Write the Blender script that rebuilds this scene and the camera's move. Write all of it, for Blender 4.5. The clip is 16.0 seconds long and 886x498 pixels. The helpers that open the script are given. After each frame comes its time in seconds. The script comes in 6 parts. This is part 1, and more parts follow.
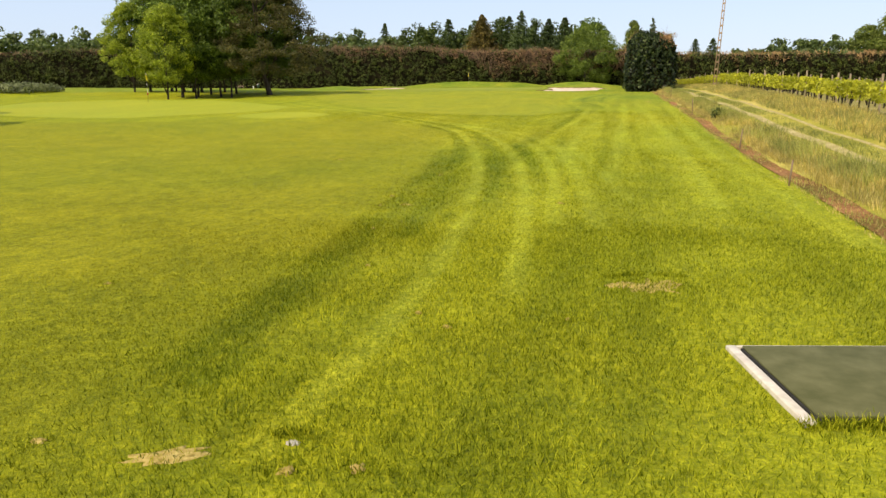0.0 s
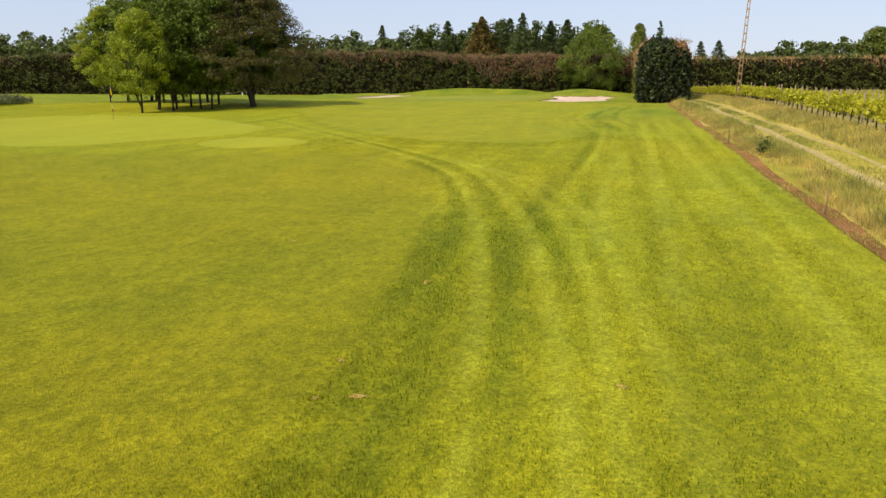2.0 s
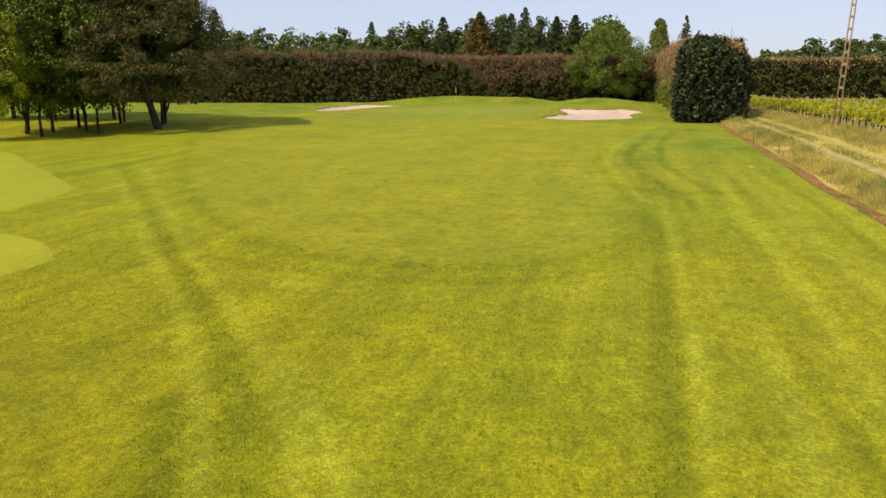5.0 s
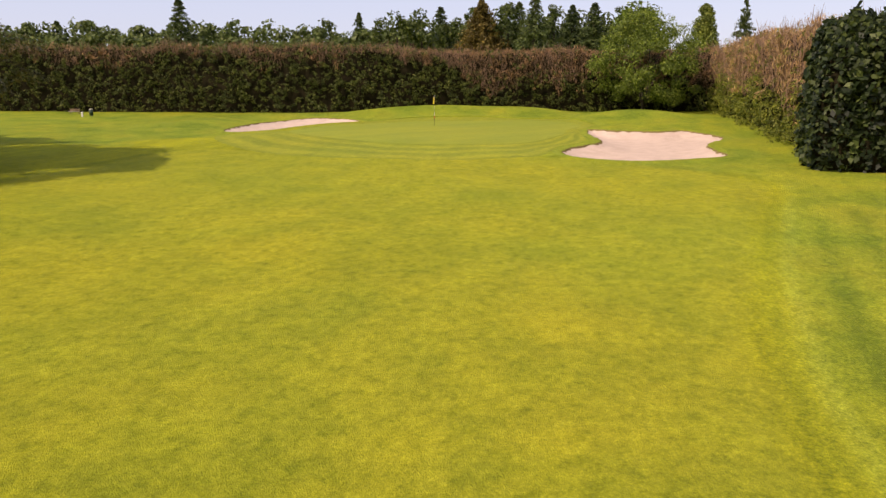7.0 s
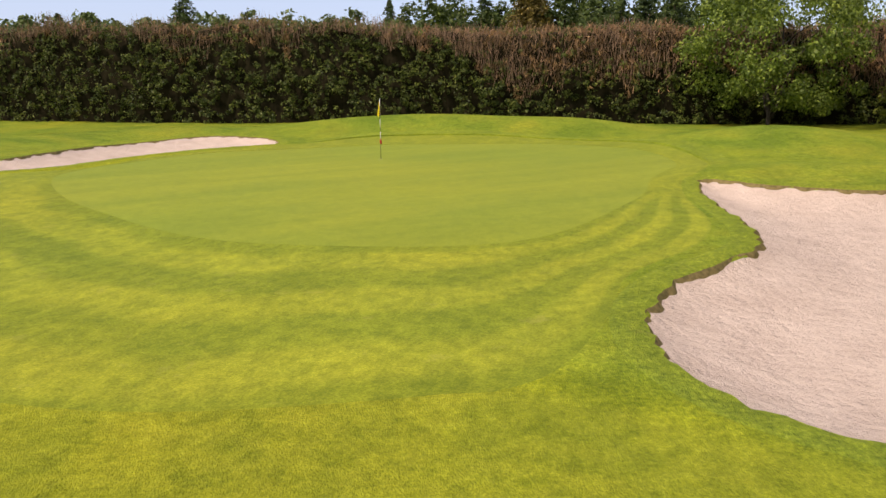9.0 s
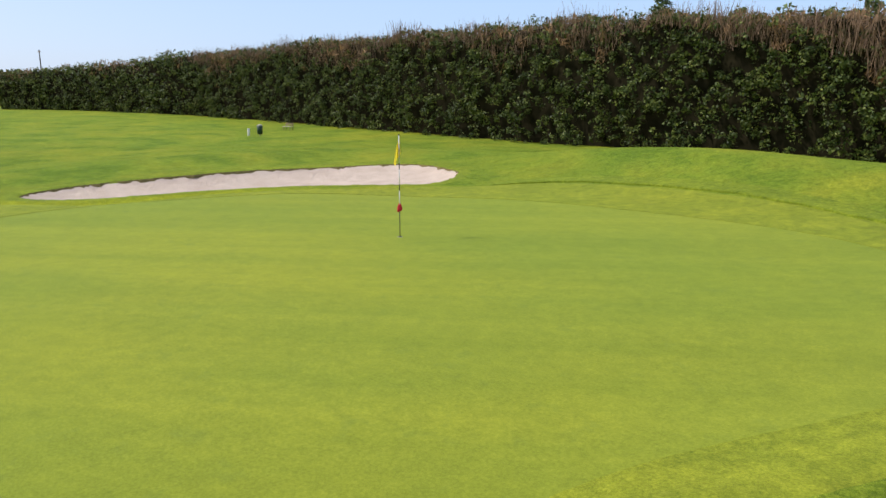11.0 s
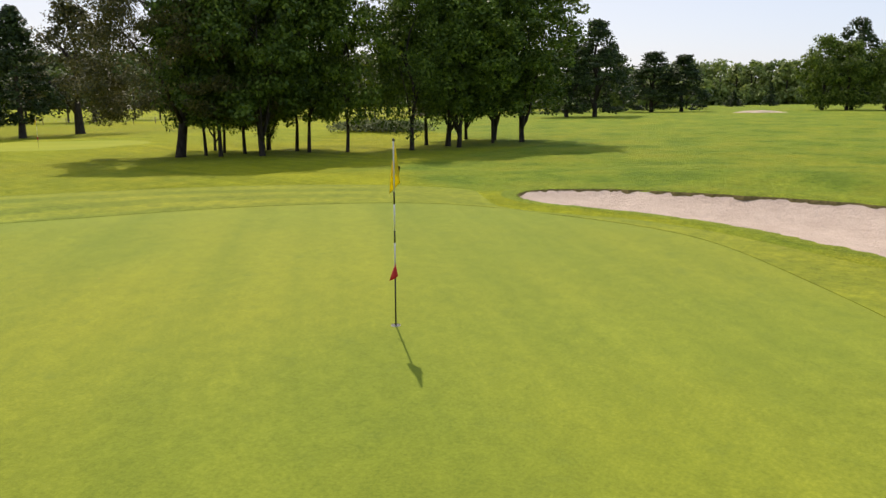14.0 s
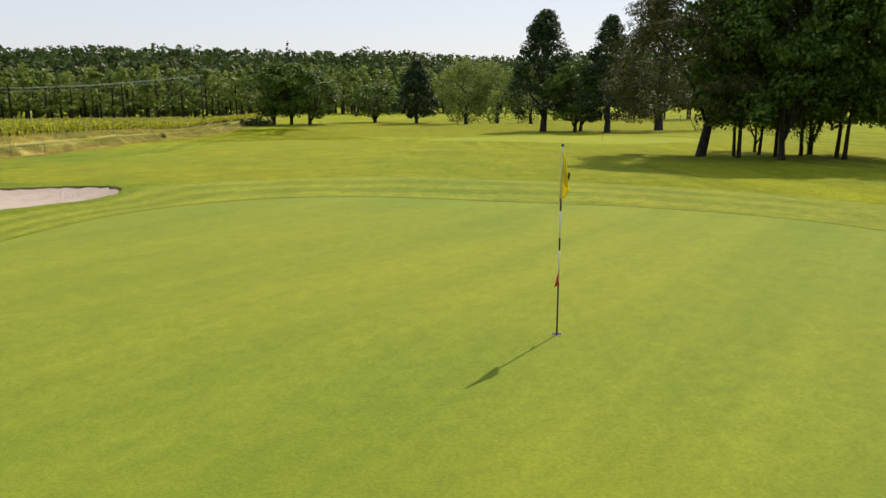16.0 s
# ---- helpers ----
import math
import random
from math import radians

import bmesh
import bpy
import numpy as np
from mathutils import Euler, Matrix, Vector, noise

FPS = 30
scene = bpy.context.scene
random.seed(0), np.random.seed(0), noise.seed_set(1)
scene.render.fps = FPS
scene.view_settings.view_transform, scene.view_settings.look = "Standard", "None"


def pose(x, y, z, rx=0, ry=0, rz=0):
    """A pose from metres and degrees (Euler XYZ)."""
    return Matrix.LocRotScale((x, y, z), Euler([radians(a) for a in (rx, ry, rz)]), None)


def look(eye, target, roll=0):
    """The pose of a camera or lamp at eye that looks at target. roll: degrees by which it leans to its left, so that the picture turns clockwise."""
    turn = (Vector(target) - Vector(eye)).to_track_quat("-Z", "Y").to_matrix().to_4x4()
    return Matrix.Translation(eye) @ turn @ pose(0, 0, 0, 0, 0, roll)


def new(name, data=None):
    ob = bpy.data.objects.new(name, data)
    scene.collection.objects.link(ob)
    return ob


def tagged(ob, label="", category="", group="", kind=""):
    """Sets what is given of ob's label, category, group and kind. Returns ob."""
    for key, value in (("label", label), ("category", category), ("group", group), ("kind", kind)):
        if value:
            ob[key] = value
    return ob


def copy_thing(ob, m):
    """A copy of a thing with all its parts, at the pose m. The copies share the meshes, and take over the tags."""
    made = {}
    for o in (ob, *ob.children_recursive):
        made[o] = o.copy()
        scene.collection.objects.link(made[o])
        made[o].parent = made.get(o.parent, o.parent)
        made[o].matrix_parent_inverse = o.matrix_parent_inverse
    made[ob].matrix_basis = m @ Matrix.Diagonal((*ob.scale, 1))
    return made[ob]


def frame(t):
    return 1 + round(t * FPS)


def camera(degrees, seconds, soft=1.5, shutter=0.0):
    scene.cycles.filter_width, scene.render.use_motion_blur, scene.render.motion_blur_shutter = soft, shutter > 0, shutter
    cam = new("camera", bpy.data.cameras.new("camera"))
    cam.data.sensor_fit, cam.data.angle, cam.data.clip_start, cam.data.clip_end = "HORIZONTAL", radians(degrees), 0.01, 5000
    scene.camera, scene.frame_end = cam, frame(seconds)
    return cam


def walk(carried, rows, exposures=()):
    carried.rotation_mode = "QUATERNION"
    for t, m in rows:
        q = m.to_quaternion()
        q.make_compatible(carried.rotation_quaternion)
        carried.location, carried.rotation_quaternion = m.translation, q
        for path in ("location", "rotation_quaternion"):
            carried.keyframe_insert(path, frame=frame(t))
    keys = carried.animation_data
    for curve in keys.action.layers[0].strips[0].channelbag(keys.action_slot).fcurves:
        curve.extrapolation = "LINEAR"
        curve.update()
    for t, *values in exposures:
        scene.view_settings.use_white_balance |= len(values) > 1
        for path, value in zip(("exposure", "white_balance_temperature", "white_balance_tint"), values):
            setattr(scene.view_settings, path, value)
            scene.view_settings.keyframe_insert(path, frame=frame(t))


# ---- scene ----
EXPOSURES = [(0, 0.19, 7250, 16), (1.0, 0.08, 7300, 18.5), (4.7, -0.06, 7350, 20.5), (7, 0.03, 7750, 31), (8.2, 0.03, 7750, 31), (10.3, 0.05, 5650, 10), (10.8, 0.02, 5900, 12), (11.6, -0.04, 6700, 18), (12.2, -0.07, 6950, 19.5), (13, -0.06, 6950, 19), (14.5, -0.01, 6750, 15), (16, -0.07, 6780, 13.5)]
cam = camera(61.95, 16.0)
PATH = [
    (0, (-0.972, -101.421, -0.043), (-1.022, -99.468, -0.467), -0.3),
    (0.5, (-0.984, -100.181, 0.185), (-1.034, -98.227, -0.24), -0.3),
    (1, (-0.975, -98.837, 0.49), (-1.024, -96.883, 0.065), -0.3),
    (1.5, (-0.962, -97.351, 0.792), (-1.01, -95.397, 0.366), -0.3),
    (2, (-0.906, -95.767, 0.999), (-0.955, -93.813, 0.574), -0.3),
    (2.5, (-0.749, -93.876, 1.116), (-0.8, -91.923, 0.69), -0.4),
    (3, (-0.427, -91.532, 1.234), (-0.48, -89.578, 0.807), -0.4),
    (3.5, (-0.046, -88.814, 1.438), (-0.1, -86.861, 1.009), -0.4),
    (4, (0.275, -85.501, 1.7), (0.219, -83.548, 1.271), -0.3),
    (4.5, (0.592, -81.72, 1.931), (0.534, -79.767, 1.501), -0.3),
    (7, (2.855, -52.716, 2.964), (2.77, -50.766, 2.525), -0.3),
    (7.5, (3.389, -45.647, 2.963), (3.292, -43.699, 2.519), -0.3),
    (8, (3.832, -38.739, 2.724), (3.728, -36.791, 2.283), -0.3),
    (8.2, (4.076, -35.946, 2.604), (3.97, -33.998, 2.166), -0.3),
    (10.3, (9.769, -14.533, 2.689), (4.954, -6.014, 0.628), -0.05),
    (10.5, (10.493, -13.175, 2.769), (4.960, -5.102, 0.720), 0.03),
    (11, (11.804, -9.764, 3.040), (4.653, -3.097, 0.937), 0.02),
    (11.5, (12.810, -6.603, 3.186), (4.297, -1.802, 1.071), -0.04),
    (12, (13.008, -3.490, 3.163), (3.733, -0.412, 1.042), -0.12),
    (12.5, (11.643, -0.788, 3.044), (1.966, 0.580, 0.925), -0.16),
    (13, (9.582, 1.433, 2.869), (-0.167, 0.686, 0.767), -0.15),
    (13.5, (7.923, 3.232, 2.699), (-1.422, 0.326, 0.641), -0.26),
    (14, (6.853, 4.548, 2.622), (-1.647, -0.312, 0.588), 0.02),
    (14.5, (5.944, 5.751, 2.638), (-1.212, -0.930, 0.601), -0.06),
    (15, (5.058, 6.563, 2.628), (-0.534, -1.472, 0.585), -0.09),
    (15.5, (4.290, 7.069, 2.644), (0.138, -1.794, 0.595), -0.04),
    (16, (3.364, 7.373, 2.686), (0.770, -2.064, 0.633), -0.08),
]
walk(cam, [(t, look(eye, target, roll)) for t, eye, target, roll in PATH], EXPOSURES)

# ---- world, sun, exposure ----
SUN_EL, SUN_AZ = radians(48.0), math.atan2(-1.46, -1.24)
world = bpy.data.worlds.new("sky")
scene.world = world
world.use_nodes = True
wn = world.node_tree.nodes
sky = wn.new("ShaderNodeTexSky")
sky.sky_type, sky.sun_disc = "NISHITA", False
sky.sun_elevation, sky.sun_rotation = SUN_EL, SUN_AZ % (2 * math.pi)
sky.air_density, sky.dust_density, sky.ozone_density = 1.0, 0.8, 1.5
veil = wn.new("ShaderNodeMix")
veil.data_type = "RGBA"
veil.inputs[0].default_value = 0.58
way = wn.new("ShaderNodeTexCoord")
split = wn.new("ShaderNodeSeparateXYZ")
south = wn.new("ShaderNodeMapRange")
haze = wn.new("ShaderNodeMix")
haze.data_type = "RGBA"
south.inputs["From Min"].default_value, south.inputs["From Max"].default_value = 0.75, -0.5
haze.inputs[6].default_value, haze.inputs[7].default_value = (5.9, 8.0, 11.2, 1), (8.3, 8.8, 9.8, 1)
world.node_tree.links.new(way.outputs["Generated"], split.inputs[0])
world.node_tree.links.new(split.outputs["Y"], south.inputs["Value"])
world.node_tree.links.new(south.outputs["Result"], haze.inputs[0])
world.node_tree.links.new(haze.outputs[2], veil.inputs[7])
world.node_tree.links.new(sky.outputs[0], veil.inputs[6])
world.node_tree.links.new(veil.outputs[2], wn["Background"].inputs[0])
wn["Background"].inputs[1].default_value = 0.108
sun = new("sun", bpy.data.lights.new("sun", "SUN"))
sun.data.energy, sun.data.angle, sun.data.color = 4.2, radians(0.55), (1.0, 0.93, 0.82)
sun_dir = Vector((math.sin(SUN_AZ) * math.cos(SUN_EL), math.cos(SUN_AZ) * math.cos(SUN_EL), math.sin(SUN_EL)))
sun.matrix_world = look(sun_dir * 200, (0, 0, 0))


# ---- materials ----
def material(name, build, rough=0.8, spec=0.2):
    """A node material; build(nodes, link, shader) wires it."""
    m = bpy.data.materials.new(name)
    m.use_nodes = True
    nodes, links = m.node_tree.nodes, m.node_tree.links
    shader = nodes["Principled BSDF"]
    shader.inputs["Roughness"].default_value = rough
    shader.inputs["Specular IOR Level"].default_value = spec
    build(nodes, links.new, shader)
    return m


def noise_tex(nodes, link, scale, detail=4.0, coords=None, stretch=None, rough=0.55):
    tex = nodes.new("ShaderNodeTexNoise")
    tex.inputs["Scale"].default_value, tex.inputs["Detail"].default_value = scale, detail
    tex.inputs["Roughness"].default_value = rough
    if coords is None:
        coords = nodes.new("ShaderNodeTexCoord").outputs["Object"]
    if stretch:
        mp = nodes.new("ShaderNodeMapping")
        mp.vector_type = "TEXTURE"
        mp.inputs["Scale"].default_value = [1 / k for k in stretch[:3]]
        if len(stretch) > 3:
            mp.inputs["Rotation"].default_value = (0, 0, stretch[3])
        link(coords, mp.inputs[0])
        coords = mp.outputs[0]
    link(coords, tex.inputs["Vector"])
    return tex.outputs["Fac"]


def ramp(nodes, link, fac, stops):
    r = nodes.new("ShaderNodeValToRGB")
    e = r.color_ramp.elements
    while len(e) < len(stops):
        e.new(0.5)
    for k, (pos, col) in enumerate(stops):
        e[k].position, e[k].color = pos, (*col, 1)
    link(fac, r.inputs[0])
    return r.outputs[0]


def blend(nodes, link, fac, a, b, mode="MIX"):
    x = nodes.new("ShaderNodeMix")
    x.data_type, x.blend_type = "RGBA", mode
    for sock, val in ((0, fac), (6, a), (7, b)):
        if isinstance(val, (int, float)):
            x.inputs[sock].default_value = val
        elif isinstance(val, tuple):
            x.inputs[sock].default_value = (*val, 1)
        else:
            link(val, x.inputs[sock])
    return x.outputs[2]


def bump(nodes, link, shader, fac, strength, dist):
    b = nodes.new("ShaderNodeBump")
    b.inputs["Strength"].default_value, b.inputs["Distance"].default_value = strength, dist
    link(fac, b.inputs["Height"])
    link(b.outputs[0], shader.inputs["Normal"])


STREAK = radians(-12.5)


def attribute(nodes, name):
    at = nodes.new("ShaderNodeAttribute")
    at.attribute_name = name
    return at.outputs["Fac"]


def mowing(nodes, link, col, streak, wide, pressed, turn=STREAK):
    """Tone of the turf: patches, streaks along the way the mowers go, and wheel marks."""
    lo, hi = 1 - streak, 1 + streak
    rows = noise_tex(nodes, link, wide, 3, stretch=(1, 0.04, 1, turn), rough=0.6)
    calm = 1.0
    if pressed:
        inv = nodes.new("ShaderNodeMath")
        inv.operation = "MULTIPLY_ADD"
        both = nodes.new("ShaderNodeMath")
        both.operation = "MAXIMUM"
        link(attribute(nodes, "fair"), both.inputs[0])
        link(attribute(nodes, "semi"), both.inputs[1])
        three = nodes.new("ShaderNodeMath")
        three.operation = "MAXIMUM"
        link(both.outputs[0], three.inputs[0])
        link(attribute(nodes, "deep"), three.inputs[1])
        link(three.outputs[0], inv.inputs[0])
        inv.inputs[1].default_value, inv.inputs[2].default_value = -0.75, 1.0
        calm = inv.outputs[0]
    col = blend(nodes, link, calm, col, ramp(nodes, link, rows, [(0.36, (lo, lo * 1.03, lo)), (0.64, (hi, hi * 0.98, hi))]), "MULTIPLY")
    big = noise_tex(nodes, link, 0.09, 3)
    col = blend(nodes, link, 1.0, col, ramp(nodes, link, big, [(0.35, (0.92, 0.97, 0.95)), (0.65, (1.1, 1.03, 0.9))]), "MULTIPLY")
    if pressed:
        ragged = nodes.new("ShaderNodeMath")
        ragged.operation = "MULTIPLY_ADD"
        link(noise_tex(nodes, link, 2.6, 8, rough=0.78, stretch=(1, 0.4, 1, turn)), ragged.inputs[0])
        ragged.inputs[1].default_value, ragged.inputs[2].default_value = 5.2, -1.75
        ragged.use_clamp = True
        mul = nodes.new("ShaderNodeMath")
        mul.operation = "MULTIPLY"
        link(attribute(nodes, "press"), mul.inputs[0])
        link(ragged.outputs[0], mul.inputs[1])
        shift = nodes.new("ShaderNodeMath")
        shift.operation = "MULTIPLY_ADD"
        link(mul.outputs[0], shift.inputs[0])
        shift.inputs[1].default_value, shift.inputs[2].default_value = 0.5, 0.5
        col = blend(nodes, link, 1.0, col, ramp(nodes, link, shift.outputs[0], [(0.0, (0.62, 0.71, 0.66)), (0.5, (1.0, 1.0, 1.0)), (1.0, (1.2, 1.22, 2.2))]), "MULTIPLY")
    return col


def grass_material(name, kinds, dry, fine=22.0, relief=0.03, patch=0.35, dryness=0.62, strength=0.6, streak=0.2, wide=0.8, pressed=False, turn=STREAK, gloss=0.12, mottle=0.14, banded=False, swathe=0.0, sheen=0.1):
    """Mown grass: fine grain, patches and streaks; kinds are (mask, dark, mid, light), the first without a mask."""
    def build(n, l, s):
        mids = noise_tex(n, l, patch * 2.2, 5, rough=0.6)
        small = noise_tex(n, l, fine, 6, rough=0.75)
        tips = noise_tex(n, l, fine * 3.2, 3, stretch=(1, 0.45, 1, 0.4))
        col = None
        for mask, dark, mid, light in kinds:
            one = ramp(n, l, small, [(0.3, dark), (0.5, mid), (0.7, light)])
            col = one if col is None else blend(n, l, attribute(n, mask), col, one)
        col = blend(n, l, 1.0, col, ramp(n, l, mids, [(0.3, (1 - mottle * 1.1, 1 - mottle * 0.95, 1 - mottle * 1.2)), (0.7, (1 + mottle, 1 + mottle * 0.65, 1.0))]), "MULTIPLY")
        tufts = noise_tex(n, l, 5.5, 5, rough=0.65, stretch=(1, 0.7, 1, turn))
        amount = 1.0
        if pressed:
            inv = n.new("ShaderNodeMath")
            inv.operation = "MULTIPLY_ADD"
            l(attribute(n, "fair"), inv.inputs[0])
            inv.inputs[1].default_value, inv.inputs[2].default_value = -0.3, 1.0
            amount = inv.outputs[0]
        col = blend(n, l, amount, col, ramp(n, l, tufts, [(0.36, (1 - 1.4 * mottle, 1 - 1.25 * mottle, 1 - 1.4 * mottle)), (0.64, (1 + 1.3 * mottle, 1 + 1.2 * mottle, 1 + mottle))]), "MULTIPLY")
        col = mowing(n, l, col, streak, wide, pressed, turn)
        if banded:
            col = blend(n, l, 1.0, col, ramp(n, l, attribute(n, "band"), [(0.15, (0.82, 0.87, 0.80)), (0.5, (0.97, 0.98, 0.95)), (0.85, (1.14, 1.10, 1.08))]), "MULTIPLY")
        if swathe:
            broad = noise_tex(n, l, 0.42, 4, rough=0.5, stretch=(1, 0.28, 1, radians(-53)))
            col = blend(n, l, 1.0, col, ramp(n, l, broad, [(0.34, (1 - 1.5 * swathe, 1 - 0.9 * swathe, 1 - 0.7 * swathe)), (0.5, (1.0, 1.0, 1.0)), (0.66, (1 + swathe, 1 + 0.6 * swathe, 1 - 0.5 * swathe))]), "MULTIPLY")
        if pressed:
            lush = noise_tex(n, l, 0.32, 6, rough=0.62)
            col = blend(n, l, attribute(n, "deep"), col, blend(n, l, 1.0, col, ramp(n, l, lush, [(0.40, (0.66, 0.78, 0.70)), (0.48, (0.94, 0.98, 0.95)), (0.54, (1.06, 1.02, 1.0)), (0.62, (1.19, 1.05, 1.05))]), "MULTIPLY"))
        if pressed:
            blotch = noise_tex(n, l, 0.45, 3)
            col = blend(n, l, attribute(n, "fair"), col, blend(n, l, 1.0, col, ramp(n, l, blotch, [(0.38, (0.92, 0.95, 0.9)), (0.62, (1.07, 1.03, 1.0))]), "MULTIPLY"))
            blotch = noise_tex(n, l, 3.6, 7, rough=0.8)
            col = blend(n, l, attribute(n, "fair"), col, blend(n, l, 1.0, col, ramp(n, l, blotch, [(0.38, (0.70, 0.74, 0.62)), (0.48, (0.98, 0.98, 0.96)), (0.66, (1.12, 1.09, 1.2))]), "MULTIPLY"))
        grit = noise_tex(n, l, fine * 2.2, 4, rough=0.8)
        col = blend(n, l, 1.0, col, ramp(n, l, grit, [(0.32, (1 - 1.9 * mottle, 1 - 1.8 * mottle, 1 - 1.9 * mottle)), (0.68, (1 + 1.7 * mottle, 1 + 1.6 * mottle, 1 + 1.7 * mottle))]), "MULTIPLY")
        thin = ramp(n, l, noise_tex(n, l, 1.9, 6, rough=0.65), [(dryness, (0, 0, 0)), (dryness + 0.16, (0.5, 0.5, 0.5))])
        col = blend(n, l, thin, col, dry)
        l(col, s.inputs["Base Color"])
        s.inputs["Sheen Weight"].default_value = sheen
        s.inputs["Sheen Roughness"].default_value = 0.45
        s.inputs["Sheen Tint"].default_value = (0.75, 0.9, 0.2, 1)
        h = n.new("ShaderNodeMath")
        h.operation = "ADD"
        l(small, h.inputs[0])
        l(tips, h.inputs[1])
        bump(n, l, s, h.outputs[0], strength, relief)
    return material(name, build, 0.9, gloss)


ROUGH = ("", (0.105, 0.142, 0.005), (0.242, 0.27, 0.010), (0.41, 0.41, 0.022))
SEMI = ("semi", (0.108, 0.13, 0.005), (0.22, 0.236, 0.010), (0.35, 0.355, 0.019))
MOWN = ("fair", (0.178, 0.202, 0.011), (0.252, 0.28, 0.018), (0.34, 0.36, 0.03))
DEEP = ("deep", (0.082, 0.124, 0.010), (0.18, 0.24, 0.020), (0.31, 0.36, 0.04))
ROUGH_GRASS = grass_material("course_grass", (ROUGH, SEMI, MOWN, DEEP), (0.42, 0.35, 0.05), 18.0, 0.04, 0.4, 0.70, 0.8, 0.17, 1.1, True, gloss=0.07, mottle=0.15)
DEEP_ROUGH = grass_material("deep_rough_grass", (("", (0.085, 0.132, 0.008), (0.198, 0.258, 0.018), (0.34, 0.39, 0.033)),), (0.34, 0.29, 0.06), 14.0, 0.06, 0.5, 0.62, 0.9, 0.1, 0.5)
FRINGE_GRASS = grass_material("fringe_grass", (("", (0.13, 0.16, 0.010), (0.205, 0.234, 0.017), (0.285, 0.305, 0.03)),), (0.31, 0.275, 0.065), 26.0, 0.012, 0.6, 0.62, 0.4, 0.1, 0.9, mottle=0.15, banded=True)
GREEN_GRASS = grass_material("putting_grass", (("", (0.147, 0.183, 0.013), (0.193, 0.229, 0.017), (0.242, 0.276, 0.026)),), (0.125, 0.168, 0.022), 26.0, 0.008, 0.55, 0.58, 0.35, 0.085, 1.0, False, radians(-50), 0.16, 0.06, swathe=0.065, sheen=0.16)
TEE_GRASS = grass_material("tee_grass", (("", (0.215, 0.242, 0.011), (0.262, 0.288, 0.015), (0.31, 0.33, 0.024)),), (0.30, 0.30, 0.05), 30.0, 0.006, 0.3, 0.7, 0.3, 0.06, 0.5, mottle=0.05)


def sand_build(n, l, s):
    a = noise_tex(n, l, 1.6, 5)
    b = noise_tex(n, l, 60, 4)
    col = ramp(n, l, a, [(0.3, (0.49, 0.375, 0.28)), (0.7, (0.65, 0.52, 0.40))])
    col = blend(n, l, 0.35, col, ramp(n, l, b, [(0.3, (0.40, 0.31, 0.25)), (0.7, (0.68, 0.57, 0.49))]))
    l(col, s.inputs["Base Color"])
    bump(n, l, s, noise_tex(n, l, 4.5, 6, rough=0.7), 0.9, 0.12)


SAND = material("bunker_sand", sand_build, 0.95, 0.05)


def plain(name, a, b, scale=6.0, rough=0.7, spec=0.3, metal=0.0, relief=0.0, stretch=None):
    def build(n, l, s):
        f = noise_tex(n, l, scale, 5, stretch=stretch)
        l(ramp(n, l, f, [(0.3, a), (0.7, b)]), s.inputs["Base Color"])
        s.inputs["Metallic"].default_value = metal
        if relief:
            bump(n, l, s, f, 0.6, relief)
    return material(name, build, rough, spec)


def leaf_material(name, a, b, c, glow=0.35, rough=0.55, clump=1.1):
    """Leaves: colour by leaf, some light let through."""
    def build(n, l, s):
        g = n.new("ShaderNodeNewGeometry").outputs["Random Per Island"]
        col = ramp(n, l, g, [(0.0, a), (0.55, b), (1.0, c)])
        tone = noise_tex(n, l, clump, 3, rough=0.6)
        col = blend(n, l, 1.0, col, ramp(n, l, tone, [(0.36, (0.66, 0.68, 0.7)), (0.5, (0.98, 0.98, 0.98)), (0.64, (1.38, 1.34, 1.2))]), "MULTIPLY")
        oi = n.new("ShaderNodeObjectInfo").outputs["Random"]
        col = blend(n, l, 1.0, col, ramp(n, l, oi, [(0.0, (0.86, 0.88, 0.9)), (1.0, (1.12, 1.1, 1.0))]), "MULTIPLY")
        l(col, s.inputs["Base Color"])
        tr = n.new("ShaderNodeBsdfTranslucent")
        l(col, tr.inputs[0])
        mx = n.new("ShaderNodeMixShader")
        mx.inputs[0].default_value = glow
        l(s.outputs[0], mx.inputs[1])
        l(tr.outputs[0], mx.inputs[2])
        l(mx.outputs[0], n["Material Output"].inputs[0])
    return material(name, build, rough, 0.25)


def blade_material(name, kinds, glow=0.35, streak=0.15, wide=1.1):
    """Short turf blades: colour by blade, toned like the turf they stand in."""
    def build(n, l, s):
        g = n.new("ShaderNodeNewGeometry").outputs["Random Per Island"]
        col = None
        for mask, dark, mid, light in kinds:
            one = ramp(n, l, g, [(0.0, dark), (0.55, mid), (1.0, light)])
            col = one if col is None else blend(n, l, attribute(n, mask), col, one)
        col = mowing(n, l, col, streak, wide, True)
        l(col, s.inputs["Base Color"])
        tr = n.new("ShaderNodeBsdfTranslucent")
        l(col, tr.inputs[0])
        mx = n.new("ShaderNodeMixShader")
        mx.inputs[0].default_value = glow
        l(s.outputs[0], mx.inputs[1])
        l(tr.outputs[0], mx.inputs[2])
        l(mx.outputs[0], n["Material Output"].inputs[0])
    return material(name, build, 0.8, 0.08)


